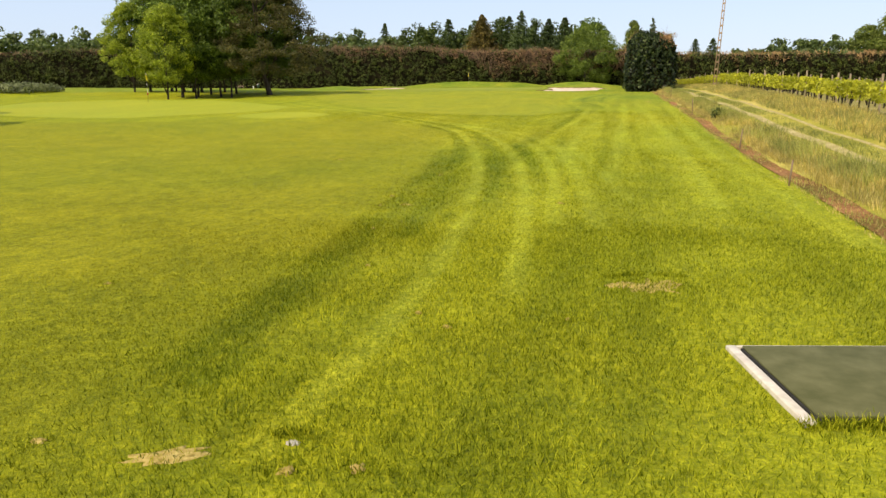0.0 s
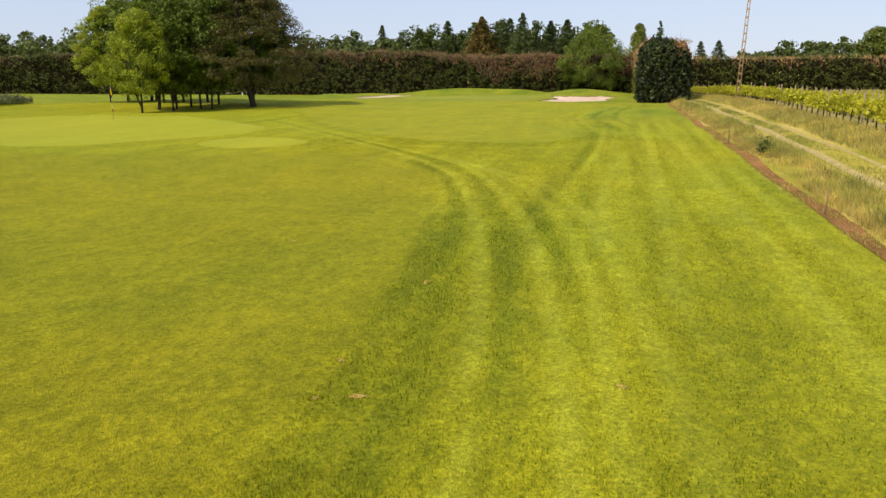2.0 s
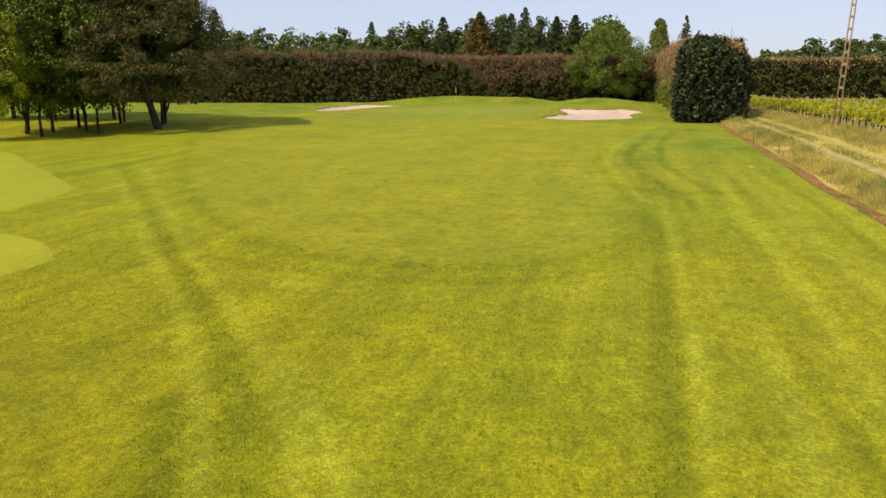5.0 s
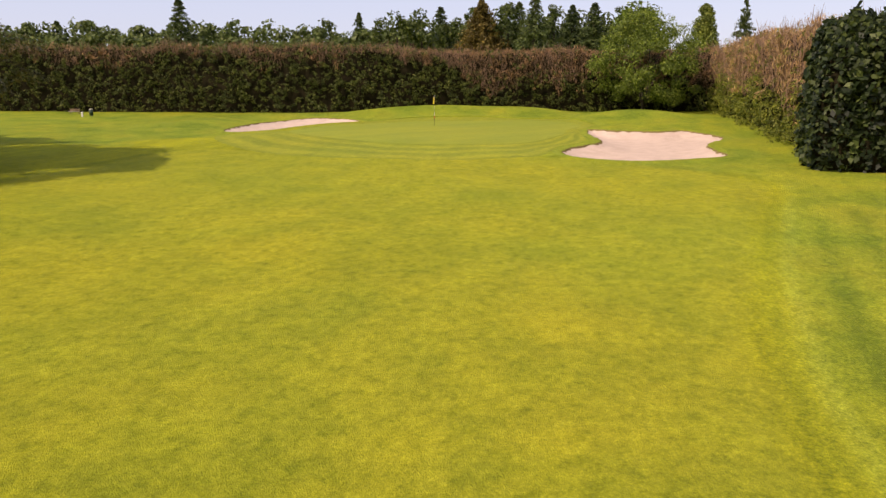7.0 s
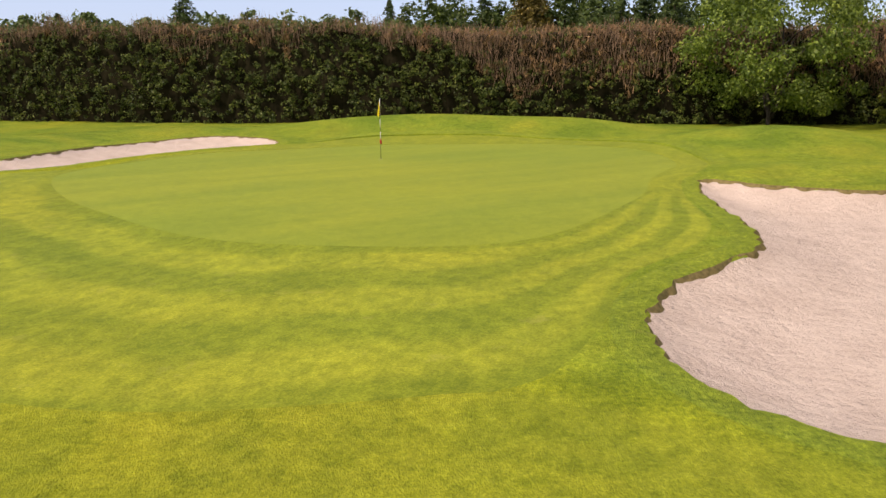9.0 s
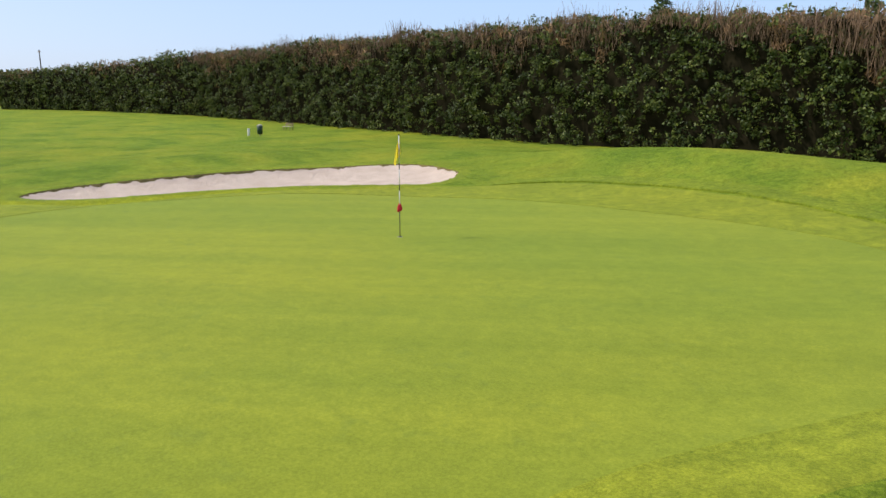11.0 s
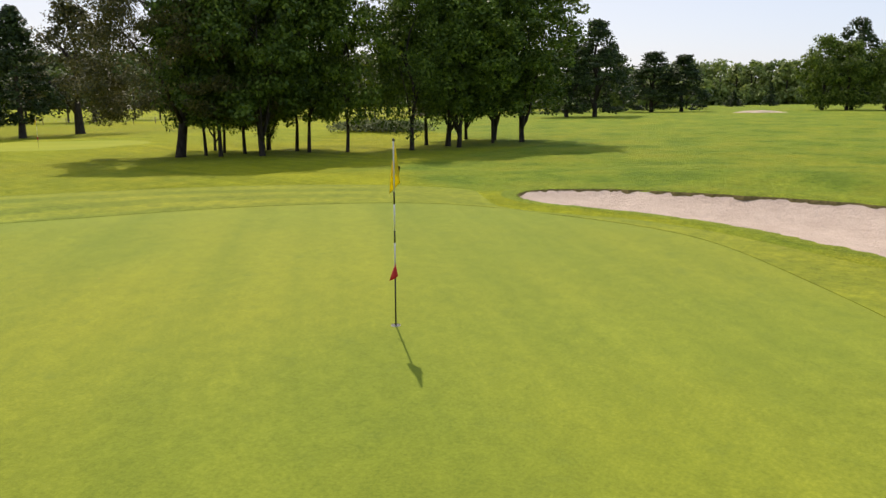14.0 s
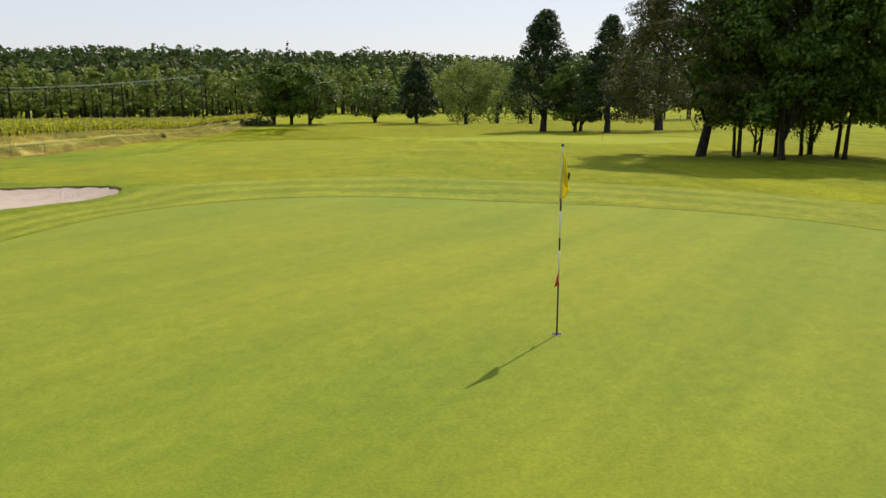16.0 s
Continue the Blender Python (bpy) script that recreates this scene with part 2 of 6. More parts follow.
BARK = plain("bark", (0.028, 0.022, 0.017), (0.075, 0.062, 0.05), 9.0, 0.9, 0.1, 0, 0.03, (1, 1, 0.25))
LEAF_GREEN = leaf_material("broad_leaves", (0.045, 0.082, 0.009), (0.092, 0.15, 0.016), (0.20, 0.28, 0.034), 0.2)
LEAF_SUN = leaf_material("light_leaves", (0.085, 0.125, 0.018), (0.16, 0.21, 0.034), (0.28, 0.33, 0.065), 0.3)
LEAF_CORNER = leaf_material("mid_green_leaves", (0.06, 0.10, 0.012), (0.13, 0.19, 0.024), (0.25, 0.32, 0.05), 0.3)
LEAF_LIME = leaf_material("young_leaves", (0.13, 0.19, 0.012), (0.27, 0.35, 0.025), (0.44, 0.50, 0.045), 0.28)
NEEDLE_PINE = leaf_material("pine_needles", (0.036, 0.042, 0.010), (0.074, 0.076, 0.018), (0.165, 0.14, 0.038), 0.15)
NEEDLE_DARK = leaf_material("conifer_needles", (0.018, 0.036, 0.010), (0.034, 0.060, 0.016), (0.068, 0.098, 0.026), 0.2)
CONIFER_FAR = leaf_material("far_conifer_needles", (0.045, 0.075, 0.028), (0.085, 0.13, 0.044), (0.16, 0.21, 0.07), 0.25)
BROWN_CONIFER = leaf_material("brownish_conifer_needles", (0.06, 0.05, 0.014), (0.125, 0.10, 0.026), (0.24, 0.185, 0.05), 0.25)
EVERGREEN = leaf_material("evergreen_leaves", (0.008, 0.018, 0.004), (0.02, 0.038, 0.009), (0.08, 0.112, 0.028), 0.2)
HEDGE_GREEN = leaf_material("hedge_leaves", (0.03, 0.05, 0.009), (0.07, 0.102, 0.016), (0.19, 0.215, 0.045), 0.25)
HEDGE_DRY = leaf_material("dry_hedge_leaves", (0.15, 0.085, 0.042), (0.27, 0.165, 0.082), (0.43, 0.275, 0.14), 0.25)
HEDGE_STRAW = leaf_material("straw_hedge_leaves", (0.24, 0.14, 0.06), (0.40, 0.255, 0.115), (0.56, 0.39, 0.19), 0.25)
# brighter copy of the hedge leaves, with sunlight put into the colour
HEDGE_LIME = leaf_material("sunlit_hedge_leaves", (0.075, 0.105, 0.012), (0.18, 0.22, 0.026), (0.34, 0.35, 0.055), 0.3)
# near-black: the shade deep inside foliage, put into the colour
INNER_SHADE = plain("painted_inner_shade", (0.010, 0.010, 0.005), (0.03, 0.025, 0.014), 2.0, 0.95, 0.0)
TWIG = plain("twigs", (0.14, 0.09, 0.055), (0.32, 0.215, 0.14), 5.0, 0.9, 0.1)
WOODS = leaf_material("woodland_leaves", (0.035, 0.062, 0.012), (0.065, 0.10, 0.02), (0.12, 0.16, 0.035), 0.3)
# two paler woodland greens, with the haze of distance put into the leaf colour
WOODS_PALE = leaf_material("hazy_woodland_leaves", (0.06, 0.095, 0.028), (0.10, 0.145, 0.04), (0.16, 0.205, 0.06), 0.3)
WOODS_HAZED = leaf_material("haze_paled_woodland_leaves", (0.12, 0.17, 0.05), (0.18, 0.24, 0.07), (0.26, 0.31, 0.10), 0.35)
WEEDS = leaf_material("grey_green_weeds", (0.09, 0.115, 0.05), (0.16, 0.19, 0.09), (0.25, 0.28, 0.15), 0.3)
POPLAR = leaf_material("poplar_leaves", (0.11, 0.16, 0.035), (0.19, 0.25, 0.052), (0.29, 0.34, 0.085), 0.45)
VINE_LEAF = leaf_material("vine_leaves", (0.24, 0.26, 0.015), (0.41, 0.42, 0.028), (0.56, 0.55, 0.055), 0.45)
TALL_GRASS = leaf_material("tall_grass_blades", (0.34, 0.285, 0.065), (0.56, 0.455, 0.135), (0.74, 0.61, 0.23), 0.45)
TALL_GREEN = leaf_material("green_grass_blades", (0.20, 0.23, 0.05), (0.34, 0.36, 0.09), (0.48, 0.48, 0.15), 0.48)
TURF_DARK = blade_material("deep_turf_blades", (("", (0.06, 0.095, 0.007), (0.16, 0.195, 0.014), (0.30, 0.32, 0.03)),))
TURF_BLADE = blade_material("turf_blades", (("", (0.055, 0.088, 0.004), (0.225, 0.26, 0.010), (0.54, 0.54, 0.035)), ("semi", (0.08, 0.095, 0.004), (0.19, 0.20, 0.008), (0.35, 0.345, 0.025)), ("fair", (0.16, 0.18, 0.006), (0.26, 0.27, 0.01), (0.36, 0.36, 0.02))))


def red_soil_build(n, l, s):
    a = noise_tex(n, l, 0.8, 5)
    b = noise_tex(n, l, 14.0, 6, rough=0.75)
    col = ramp(n, l, a, [(0.35, (0.19, 0.13, 0.036)), (0.5, (0.29, 0.155, 0.055)), (0.65, (0.37, 0.19, 0.075))])
    col = blend(n, l, 1.0, col, ramp(n, l, b, [(0.32, (0.45, 0.45, 0.42)), (0.5, (0.95, 0.95, 0.95)), (0.68, (1.75, 1.8, 1.9))]), "MULTIPLY")
    l(col, s.inputs["Base Color"])
    bump(n, l, s, b, 0.9, 0.08)


RED_SOIL = material("reddish_soil", red_soil_build, 0.95, 0.05)
TRACK_SOIL = plain("pale_track_soil", (0.27, 0.225, 0.08), (0.43, 0.36, 0.16), 3.0, 0.95, 0.05, 0, 0.04)


def verge_build(n, l, s):
    along_track = radians(-11.5)
    a = noise_tex(n, l, 0.9, 5, stretch=(1, 0.2, 1, along_track))
    b = noise_tex(n, l, 9.0, 6, rough=0.7)
    col = ramp(n, l, a, [(0.36, (0.225, 0.235, 0.03)), (0.5, (0.34, 0.305, 0.055)), (0.64, (0.46, 0.38, 0.11))])
    col = blend(n, l, 1.0, col, ramp(n, l, b, [(0.3, (0.66, 0.7, 0.66)), (0.7, (1.3, 1.26, 1.2))]), "MULTIPLY")
    l(col, s.inputs["Base Color"])
    bump(n, l, s, b, 0.7, 0.06)


VERGE = material("verge_grass_soil", verge_build, 0.95, 0.05)
FIELD = plain("field_soil", (0.19, 0.175, 0.05), (0.35, 0.30, 0.11), 1.2, 0.95, 0.05, 0, 0.05)
CONCRETE = plain("concrete", (0.26, 0.18, 0.11), (0.42, 0.31, 0.20), 12.0, 0.9, 0.2, 0, 0.01)
PALE_STONE = plain("pale_kerb", (0.46, 0.42, 0.33), (0.66, 0.61, 0.50), 9.0, 0.85, 0.2, 0, 0.008)
MAT_TURF = plain("worn_mat", (0.075, 0.08, 0.032), (0.13, 0.13, 0.06), 5.0, 0.95, 0.08, 0, 0.01)
RUBBER = plain("black_rubber", (0.018, 0.018, 0.016), (0.035, 0.034, 0.03), 8.0, 0.9, 0.2)
WOOD = plain("weathered_wood", (0.15, 0.10, 0.06), (0.30, 0.22, 0.14), 8.0, 0.85, 0.2, 0, 0.004, (1, 1, 0.1))
PALE_WOOD = plain("sun_bleached_wood", (0.30, 0.23, 0.15), (0.48, 0.39, 0.27), 8.0, 0.85, 0.2, 0, 0.004, (1, 1, 0.1))
YELLOW_CLOTH = plain("yellow_cloth", (0.82, 0.66, 0.02), (0.92, 0.78, 0.04), 5.0, 0.7, 0.2)
RED_CLOTH = plain("red_cloth", (0.45, 0.02, 0.03), (0.62, 0.04, 0.05), 6.0, 0.8, 0.2)
WHITE_PAINT = plain("white_paint", (0.66, 0.65, 0.62), (0.80, 0.79, 0.76), 7.0, 0.5, 0.4)
WIRE = plain("galvanised_wire", (0.45, 0.46, 0.46), (0.62, 0.63, 0.63), 7.0, 0.4, 0.5, 0.4)
BLACK_PAINT = plain("black_paint", (0.012, 0.012, 0.012), (0.03, 0.03, 0.03), 7.0, 0.5, 0.4)
DARK_GREEN = plain("dark_green_plastic", (0.012, 0.035, 0.02), (0.025, 0.06, 0.035), 7.0, 0.5, 0.4)
ROOF_TILE = plain("clay_roof_tiles", (0.22, 0.09, 0.05), (0.38, 0.17, 0.10), 3.0, 0.85, 0.2)
HOUSE_WALL = plain("brick_rendering", (0.34, 0.20, 0.12), (0.54, 0.38, 0.25), 1.5, 0.9, 0.2)
WINDOW_DARK = plain("dark_glass", (0.02, 0.025, 0.03), (0.05, 0.06, 0.07), 2.0, 0.15, 0.6)

CLOD = plain("dry_clods", (0.25, 0.18, 0.035), (0.52, 0.41, 0.14), 24.0, 0.95, 0.05, 0, 0.02)
LIP_SOIL = plain("brown_lip_soil", (0.10, 0.085, 0.03), (0.24, 0.185, 0.075), 11.0, 0.95, 0.05, 0, 0.03)
STONE = plain("pale_stone", (0.30, 0.28, 0.22), (0.50, 0.47, 0.40), 14.0, 0.9, 0.1, 0, 0.01)


# ---- helpers of this scene ----
def mesh_of(name, verts, faces, mat=None, smooth=False):
    me = bpy.data.meshes.new(name)
    me.from_pydata([tuple(v) for v in verts], [], [tuple(f) for f in faces])
    if mat:
        me.materials.append(mat)
    if smooth:
        me.shade_smooth()
    return me


def quads_mesh(name, v, mat):
    """One mesh of loose quads from an array (n, 4, 3)."""
    n = len(v)
    me = bpy.data.meshes.new(name)
    me.vertices.add(n * 4)
    me.vertices.foreach_set("co", np.asarray(v, dtype=np.float32).ravel())
    me.loops.add(n * 4)
    me.loops.foreach_set("vertex_index", np.arange(n * 4, dtype=np.int32))
    me.polygons.add(n)
    me.polygons.foreach_set("loop_start", np.arange(0, n * 4, 4, dtype=np.int32))
    me.update(calc_edges=True)
    me.materials.append(mat)
    return me


def under(ob, parent, label="", kind=""):
    ob.parent = parent
    return tagged(ob, label, kind=kind)


def part(name, bm, mat, parent, label="", smooth=True):
    me = bpy.data.meshes.new(name)
    bm.to_mesh(me)
    bm.free()
    me.materials.append(mat)
    if smooth:
        me.shade_smooth()
    return under(new(name, me), parent, label)


def holder(name, x, y, z, label, category, group="", turn=0.0):
    ob = new(name)
    ob.matrix_basis = pose(x, y, z, 0, 0, turn)
    return tagged(ob, label, category, group)


def box(bm, cx, cy, cz, sx, sy, sz, bevel=0.0, rot=None):
    r = bmesh.ops.create_cube(bm, size=1.0)
    vs = r["verts"]
    bmesh.ops.scale(bm, vec=(sx, sy, sz), verts=vs)
    if bevel:
        es = list({e for v in vs for e in v.link_edges})
        o = bmesh.ops.bevel(bm, geom=es, offset=bevel, segments=2, affect="EDGES", profile=0.5)
        vs = list({v for f in o["faces"] for v in f.verts} | {v for v in vs if v.is_valid})
    if rot:
        bmesh.ops.rotate(bm, cent=(0, 0, 0), matrix=Euler([radians(a) for a in rot]).to_matrix(), verts=vs)
    bmesh.ops.translate(bm, vec=(cx, cy, cz), verts=vs)


def tube(bm, points, radii, sides=8):
    """A tapered tube along points."""
    rings = []
    pts = [Vector(p) for p in points]
    for k, p in enumerate(pts):
        d = (pts[min(k + 1, len(pts) - 1)] - pts[max(k - 1, 0)]).normalized()
        a = d.orthogonal().normalized() if k == 0 else (rings_a - d * rings_a.dot(d)).normalized()
        rings_a = a
        b = d.cross(a)
        rings.append([bm.verts.new(p + (a * math.cos(2 * math.pi * j / sides) + b * math.sin(2 * math.pi * j / sides)) * radii[k]) for j in range(sides)])
    for r0, r1 in zip(rings, rings[1:]):
        for j in range(sides):
            bm.faces.new((r0[j], r0[(j + 1) % sides], r1[(j + 1) % sides], r1[j]))
    bm.faces.new(rings[0][::-1])
    bm.faces.new(rings[-1])


def leaves(rng, centers, size, spread=0.35, normals=None, aspect=0.55, droop=0.0):
    """Leaf quads (n, 4, 3): pointed rhombs turned at random, or leaning to the given normals."""
    n = len(centers)
    a = rng.normal(size=(n, 3))
    if normals is not None:
        a = a * 0.75 + normals * 1.1
    a /= np.linalg.norm(a, axis=1)[:, None] + 1e-9
    t = rng.normal(size=(n, 3))
    t[:, 2] -= droop
    t -= a * (t * a).sum(1)[:, None]
    t /= np.linalg.norm(t, axis=1)[:, None] + 1e-9
    b = np.cross(a, t)
    s = size * (1 + spread * rng.uniform(-1, 1, size=n))[:, None]
    c = centers
    return np.stack([c - t * s * 0.5, c + b * s * aspect * 0.5, c + t * s * 0.5, c - b * s * aspect * 0.5], axis=1)


# ---- lie of the land ----
def strip_x(y):
    """The line of reddish soil along the course's edge; track, vineyard and hedge run beside it."""
    return 23.25 + 0.2035 * y


def smooth_loop(points, n=140):
    """A closed smooth outline through points."""
    p = np.array(points, dtype=float)
    m = len(p)
    out = []
    for k in range(n):
        u = k * m / n
        i, f = int(u), u - int(u)
        p0, p1, p2, p3 = p[(i - 1) % m], p[i % m], p[(i + 1) % m], p[(i + 2) % m]
        out.append(0.5 * (2 * p1 + (p2 - p0) * f + (2 * p0 - 5 * p1 + 4 * p2 - p3) * f ** 2 + (3 * p1 - p0 - 3 * p2 + p3) * f ** 3))
    return np.array(out)


BUNKER_EAST = smooth_loop([(10.15, -5.35), (9.82, -6.1), (9.68, -7.4), (9.72, -9.8), (9.7, -11.8), (9.2, -13.4), (7.6, -15.3), (7.0, -17.4), (7.5, -19.2), (9.4, -20.2), (12.2, -19.9), (14.3, -18.6), (14.5, -16.0), (15.0, -13.5), (16.5, -11.2), (16.9, -8.4), (15.7, -6.5), (13.6, -7.0), (11.5, -6.3)])
BUNKER_WEST = smooth_loop([(-12.8, -4.05), (-13.8, -3.6), (-14.3, -2.0), (-14.15, 0.0), (-13.95, 2.2), (-13.65, 4.6), (-12.6, 7.2), (-11.2, 9.0), (-9.7, 9.7), (-7.9, 9.3), (-6.8, 8.0), (-6.2, 6.4), (-6.9, 5.2), (-7.8, 3.9), (-8.7, 2.9), (-9.85, 1.3), (-10.55, -0.9), (-10.75, -2.6), (-11.6, -3.6)])
GREEN = smooth_loop([(0.3, -13.5), (5.2, -12.9), (7.9, -8.3), (8.8, -4.8), (10.1, -1.1), (9.6, 3.4), (6.8, 6.0), (2.9, 6.5), (-1.6, 5.6), (-5.3, 3.6), (-7.8, 1.3), (-9.1, -2.0), (-9.1, -5.0), (-6.9, -8.3), (-4.0, -10.9)])
APRON = smooth_loop([(0.9, -20.4), (3.6, -20.1), (5.6, -19.3), (6.55, -17.4), (7.1, -15.1), (8.5, -13.1), (9.2, -11.0), (9.3, -7.7), (9.9, -5.2), (10.9, -2.6), (11.3, 0.4), (10.7, 4.4), (8.4, 7.7), (5.2, 9.3), (2.2, 10.1), (-0.8, 10.0), (-3.0, 9.2), (-4.6, 7.6), (-5.5, 6.2), (-6.2, 4.9), (-7.3, 3.35), (-8.5, 1.8), (-9.3, 0.3), (-9.45, -1.2), (-9.75, -3.2), (-11.6, -4.7), (-13.1, -5.9), (-13.0, -8.4), (-11.6, -11.5), (-9.4, -14.8), (-6.8, -17.5), (-3.2, -19.6)])
FAIRWAY = smooth_loop([(0.7, -62.2), (2.6, -61.7), (4.0, -60.4), (5.0, -58.3), (5.55, -55.0), (5.8, -50.3), (6.5, -44.2), (8.4, -38.1), (10.6, -32.4), (12.9, -26.6), (10.5, -22.0), (4.5, -19.0), (-4, -18.0), (-11, -15.5), (-13.5, -22), (-15.0, -31), (-12.9, -39.0), (-10.7, -46), (-8.5, -51.6), (-5.4, -57.7), (-3.0, -60.7), (-1.3, -61.7)])
WEST_FAIRWAY = smooth_loop([(-3.3, -101.5), (-3.0, -97.4), (-2.88, -94.6), (-2.65, -92.0), (-2.3, -88.5), (-1.85, -84.8), (-1.55, -81.0), (-1.45, -77.5), (-1.55, -74.0), (-2.4, -70.5), (-4.8, -66.8), (-11, -66.2), (-18, -66), (-25, -68), (-35, -60.5), (-51, -51.5), (-70, -70), (-70, -110), (-40, -125), (-14, -120), (-6, -109)])
GREEN_SOUTH = smooth_loop([(-13.2, -51.3), (-11.9, -53.5), (-12.3, -57.1), (-14.6, -59.6), (-18, -62.5), (-24, -62.5), (-30, -57.5), (-33, -49), (-31, -42), (-25.4, -40.4), (-21.5, -41.5), (-17.6, -46.1)])
TEE_DISC = smooth_loop([(-7.6, -62.2), (-9.2, -60.3), (-11.5, -59.3), (-13.0, -60.3), (-12.95, -62.6), (-11.0, -64.3), (-9.1, -64.3), (-7.9, -63.6)])

LAND_Y = np.array([-4000, -400, -200, -130, -110, -97, -85, -77, -70, -60, -50, -30, -17, -6, 0, 30, 4000.0])
LAND_Z = np.array([-3.5, -3.5, -2.7, -2.1, -1.9, -2.03, -1.97, -1.82, -1.6, -1.33, -1.05, -0.58, -0.3, -0.1, 0.0, 0.12, 0.4])
MOUNDS = [(-1.5, 15.0, 7.5, 3.6, 0.95), (15.5, 7.0, 5.0, 4.0, 0.85), (7.5, 14.5, 5.0, 3.2, 0.55), (-18.0, 3.5, 2.8, 6.5, 0.38), (15.5, -3.8, 5.0, 2.2, 0.45), (-14.5, 12.0, 4.0, 3.0, 0.3), (-30, -88, 14, 8, 0.7), (-43, -29.8, 4, 5, 0.4), (-27.0, -31.0, 7.0, 5.0, -0.34), (-12.5, -1.0, 3.4, 6.0, -0.15)]


def inside_depth(x, y, loop):
    """How far points lie inside a closed outline, negative outside."""
    a, b = loop, np.roll(loop, -1, axis=0)
    d2 = np.full(x.shape, 1e9)
    inn = np.zeros(x.shape, dtype=bool)
    for (ax, ay), (bx, by) in zip(a, b):
        ex, ey = bx - ax, by - ay
        t = np.clip(((x - ax) * ex + (y - ay) * ey) / (ex * ex + ey * ey + 1e-9), 0, 1)
        d2 = np.minimum(d2, (x - ax - t * ex) ** 2 + (y - ay - t * ey) ** 2)
        inn ^= ((ay > y) != (by > y)) & (x < (bx - ax) * (y - ay) / (by - ay + 1e-12) + ax)
    return np.where(inn, 1, -1) * np.sqrt(d2)


def field_fall(off):
    """How far the vineyard lies below the land at the track."""
    return 0.75 * np.clip((off - 5.2) / 9.0, 0, 1)


def land(x, y):
    x, y = np.atleast_1d(np.asarray(x, dtype=float)), np.atleast_1d(np.asarray(y, dtype=float))
    z = np.interp(y, LAND_Y, LAND_Z)
    z = z + 0.55 * np.clip((-26 - x) / 60, 0, 1) * np.clip((y + 130) / 80, 0, 1)
    near = np.clip(1 - np.hypot(x + 10, y + 40) / 160, 0, 1)
    z = z + near * (0.05 * np.sin(x * 0.31 + 1.0) * np.sin(y * 0.23) + 0.03 * np.sin(x * 0.83 + y * 0.47))
    for mx, my, sx, sy, h in MOUNDS:
        z = z + h * np.exp(-((x - mx) / sx) ** 2 - ((y - my) / sy) ** 2)
    # the farm land beyond the verge lies a little higher
    off = x - strip_x(y)
    z = z + 0.78 * np.clip((off - 0.7) / 3.8, 0, 1) * np.clip((y + 100) / 25, 0.3, 1) * np.clip((-6 - y) / 30, 0, 1)
    z = z - field_fall(off) * np.clip((30 - y) / 8, 0, 1) * np.clip((400 - off) / 200, 0, 1)
    # the putting surface is nearly flat
    g = np.clip(inside_depth_fast(x, y, GREEN, 10.0) / 3.0 + 0.3, 0, 1)
    z = z * (1 - g) + g * (0.012 * y + 0.004 * x) * 0.6
    for loop, deep, reach in ((BUNKER_EAST, 0.32, 1.6), (BUNKER_WEST, 0.30, 1.5)):
        d = inside_depth_fast(x, y, loop, 3.0)
        z = z - deep * np.clip(d / reach, 0, 1) ** 0.7 + 0.07 * np.exp(-((d + 0.5) / 0.6) ** 2)
    # the bank of grass along the track
    b = x - strip_x(y)
    z = z + np.where((y < 22) & (y > -150), 0.06 * np.exp(-((b - 1.4) / 0.6) ** 2) - 0.05 * np.exp(-((b - 2.3) / 0.3) ** 2) - 0.05 * np.exp(-((b - 3.15) / 0.25) ** 2), 0)
    return z


def inside_depth_fast(x, y, loop, margin):
    lo, hi = loop.min(axis=0) - margin, loop.max(axis=0) + margin
    m = (x > lo[0]) & (x < hi[0]) & (y > lo[1]) & (y < hi[1])
    out = np.full(x.shape, -margin)
    if m.any():
        out[m] = np.maximum(inside_depth(x[m], y[m], loop), -margin)
    return out


def land_at(x, y):
    return float(land(x, y)[0])


def axis(steps, step, reach, grow=1.22):
    """The given steps, then growing ones out to reach."""
    lo, hi, steps = steps[0], steps[-1], list(steps)
    out, s = [], step
    v = hi
    while v < reach:
        s *= grow
        v += s
        out.append(v)
    low, s = [], step
    v = lo
    while v > -reach:
        s *= grow
        v -= s
        low.append(v)
    return np.array(low[::-1] + steps + out)


def sheet(name, xs, ys, mat, label, lift=0.0, cut=()):
    gx, gy = np.meshgrid(xs, ys)
    z = land(gx.ravel(), gy.ravel()) + lift
    for loop in cut:
        z = z - 0.3 * np.clip(inside_depth_fast(gx.ravel(), gy.ravel(), loop, 2.0) / 0.35, 0, 1)
    v = np.stack([gx.ravel(), gy.ravel(), z], axis=1)
    nx, ny = len(xs), len(ys)
    i = (np.arange(ny - 1)[:, None] * nx + np.arange(nx - 1)[None, :]).ravel()
    f = np.stack([i, i + 1, i + nx + 1, i + nx], axis=1)
    return tagged(new(name, mesh_of(name, v, f.tolist(), mat, True)), label, kind="structure")


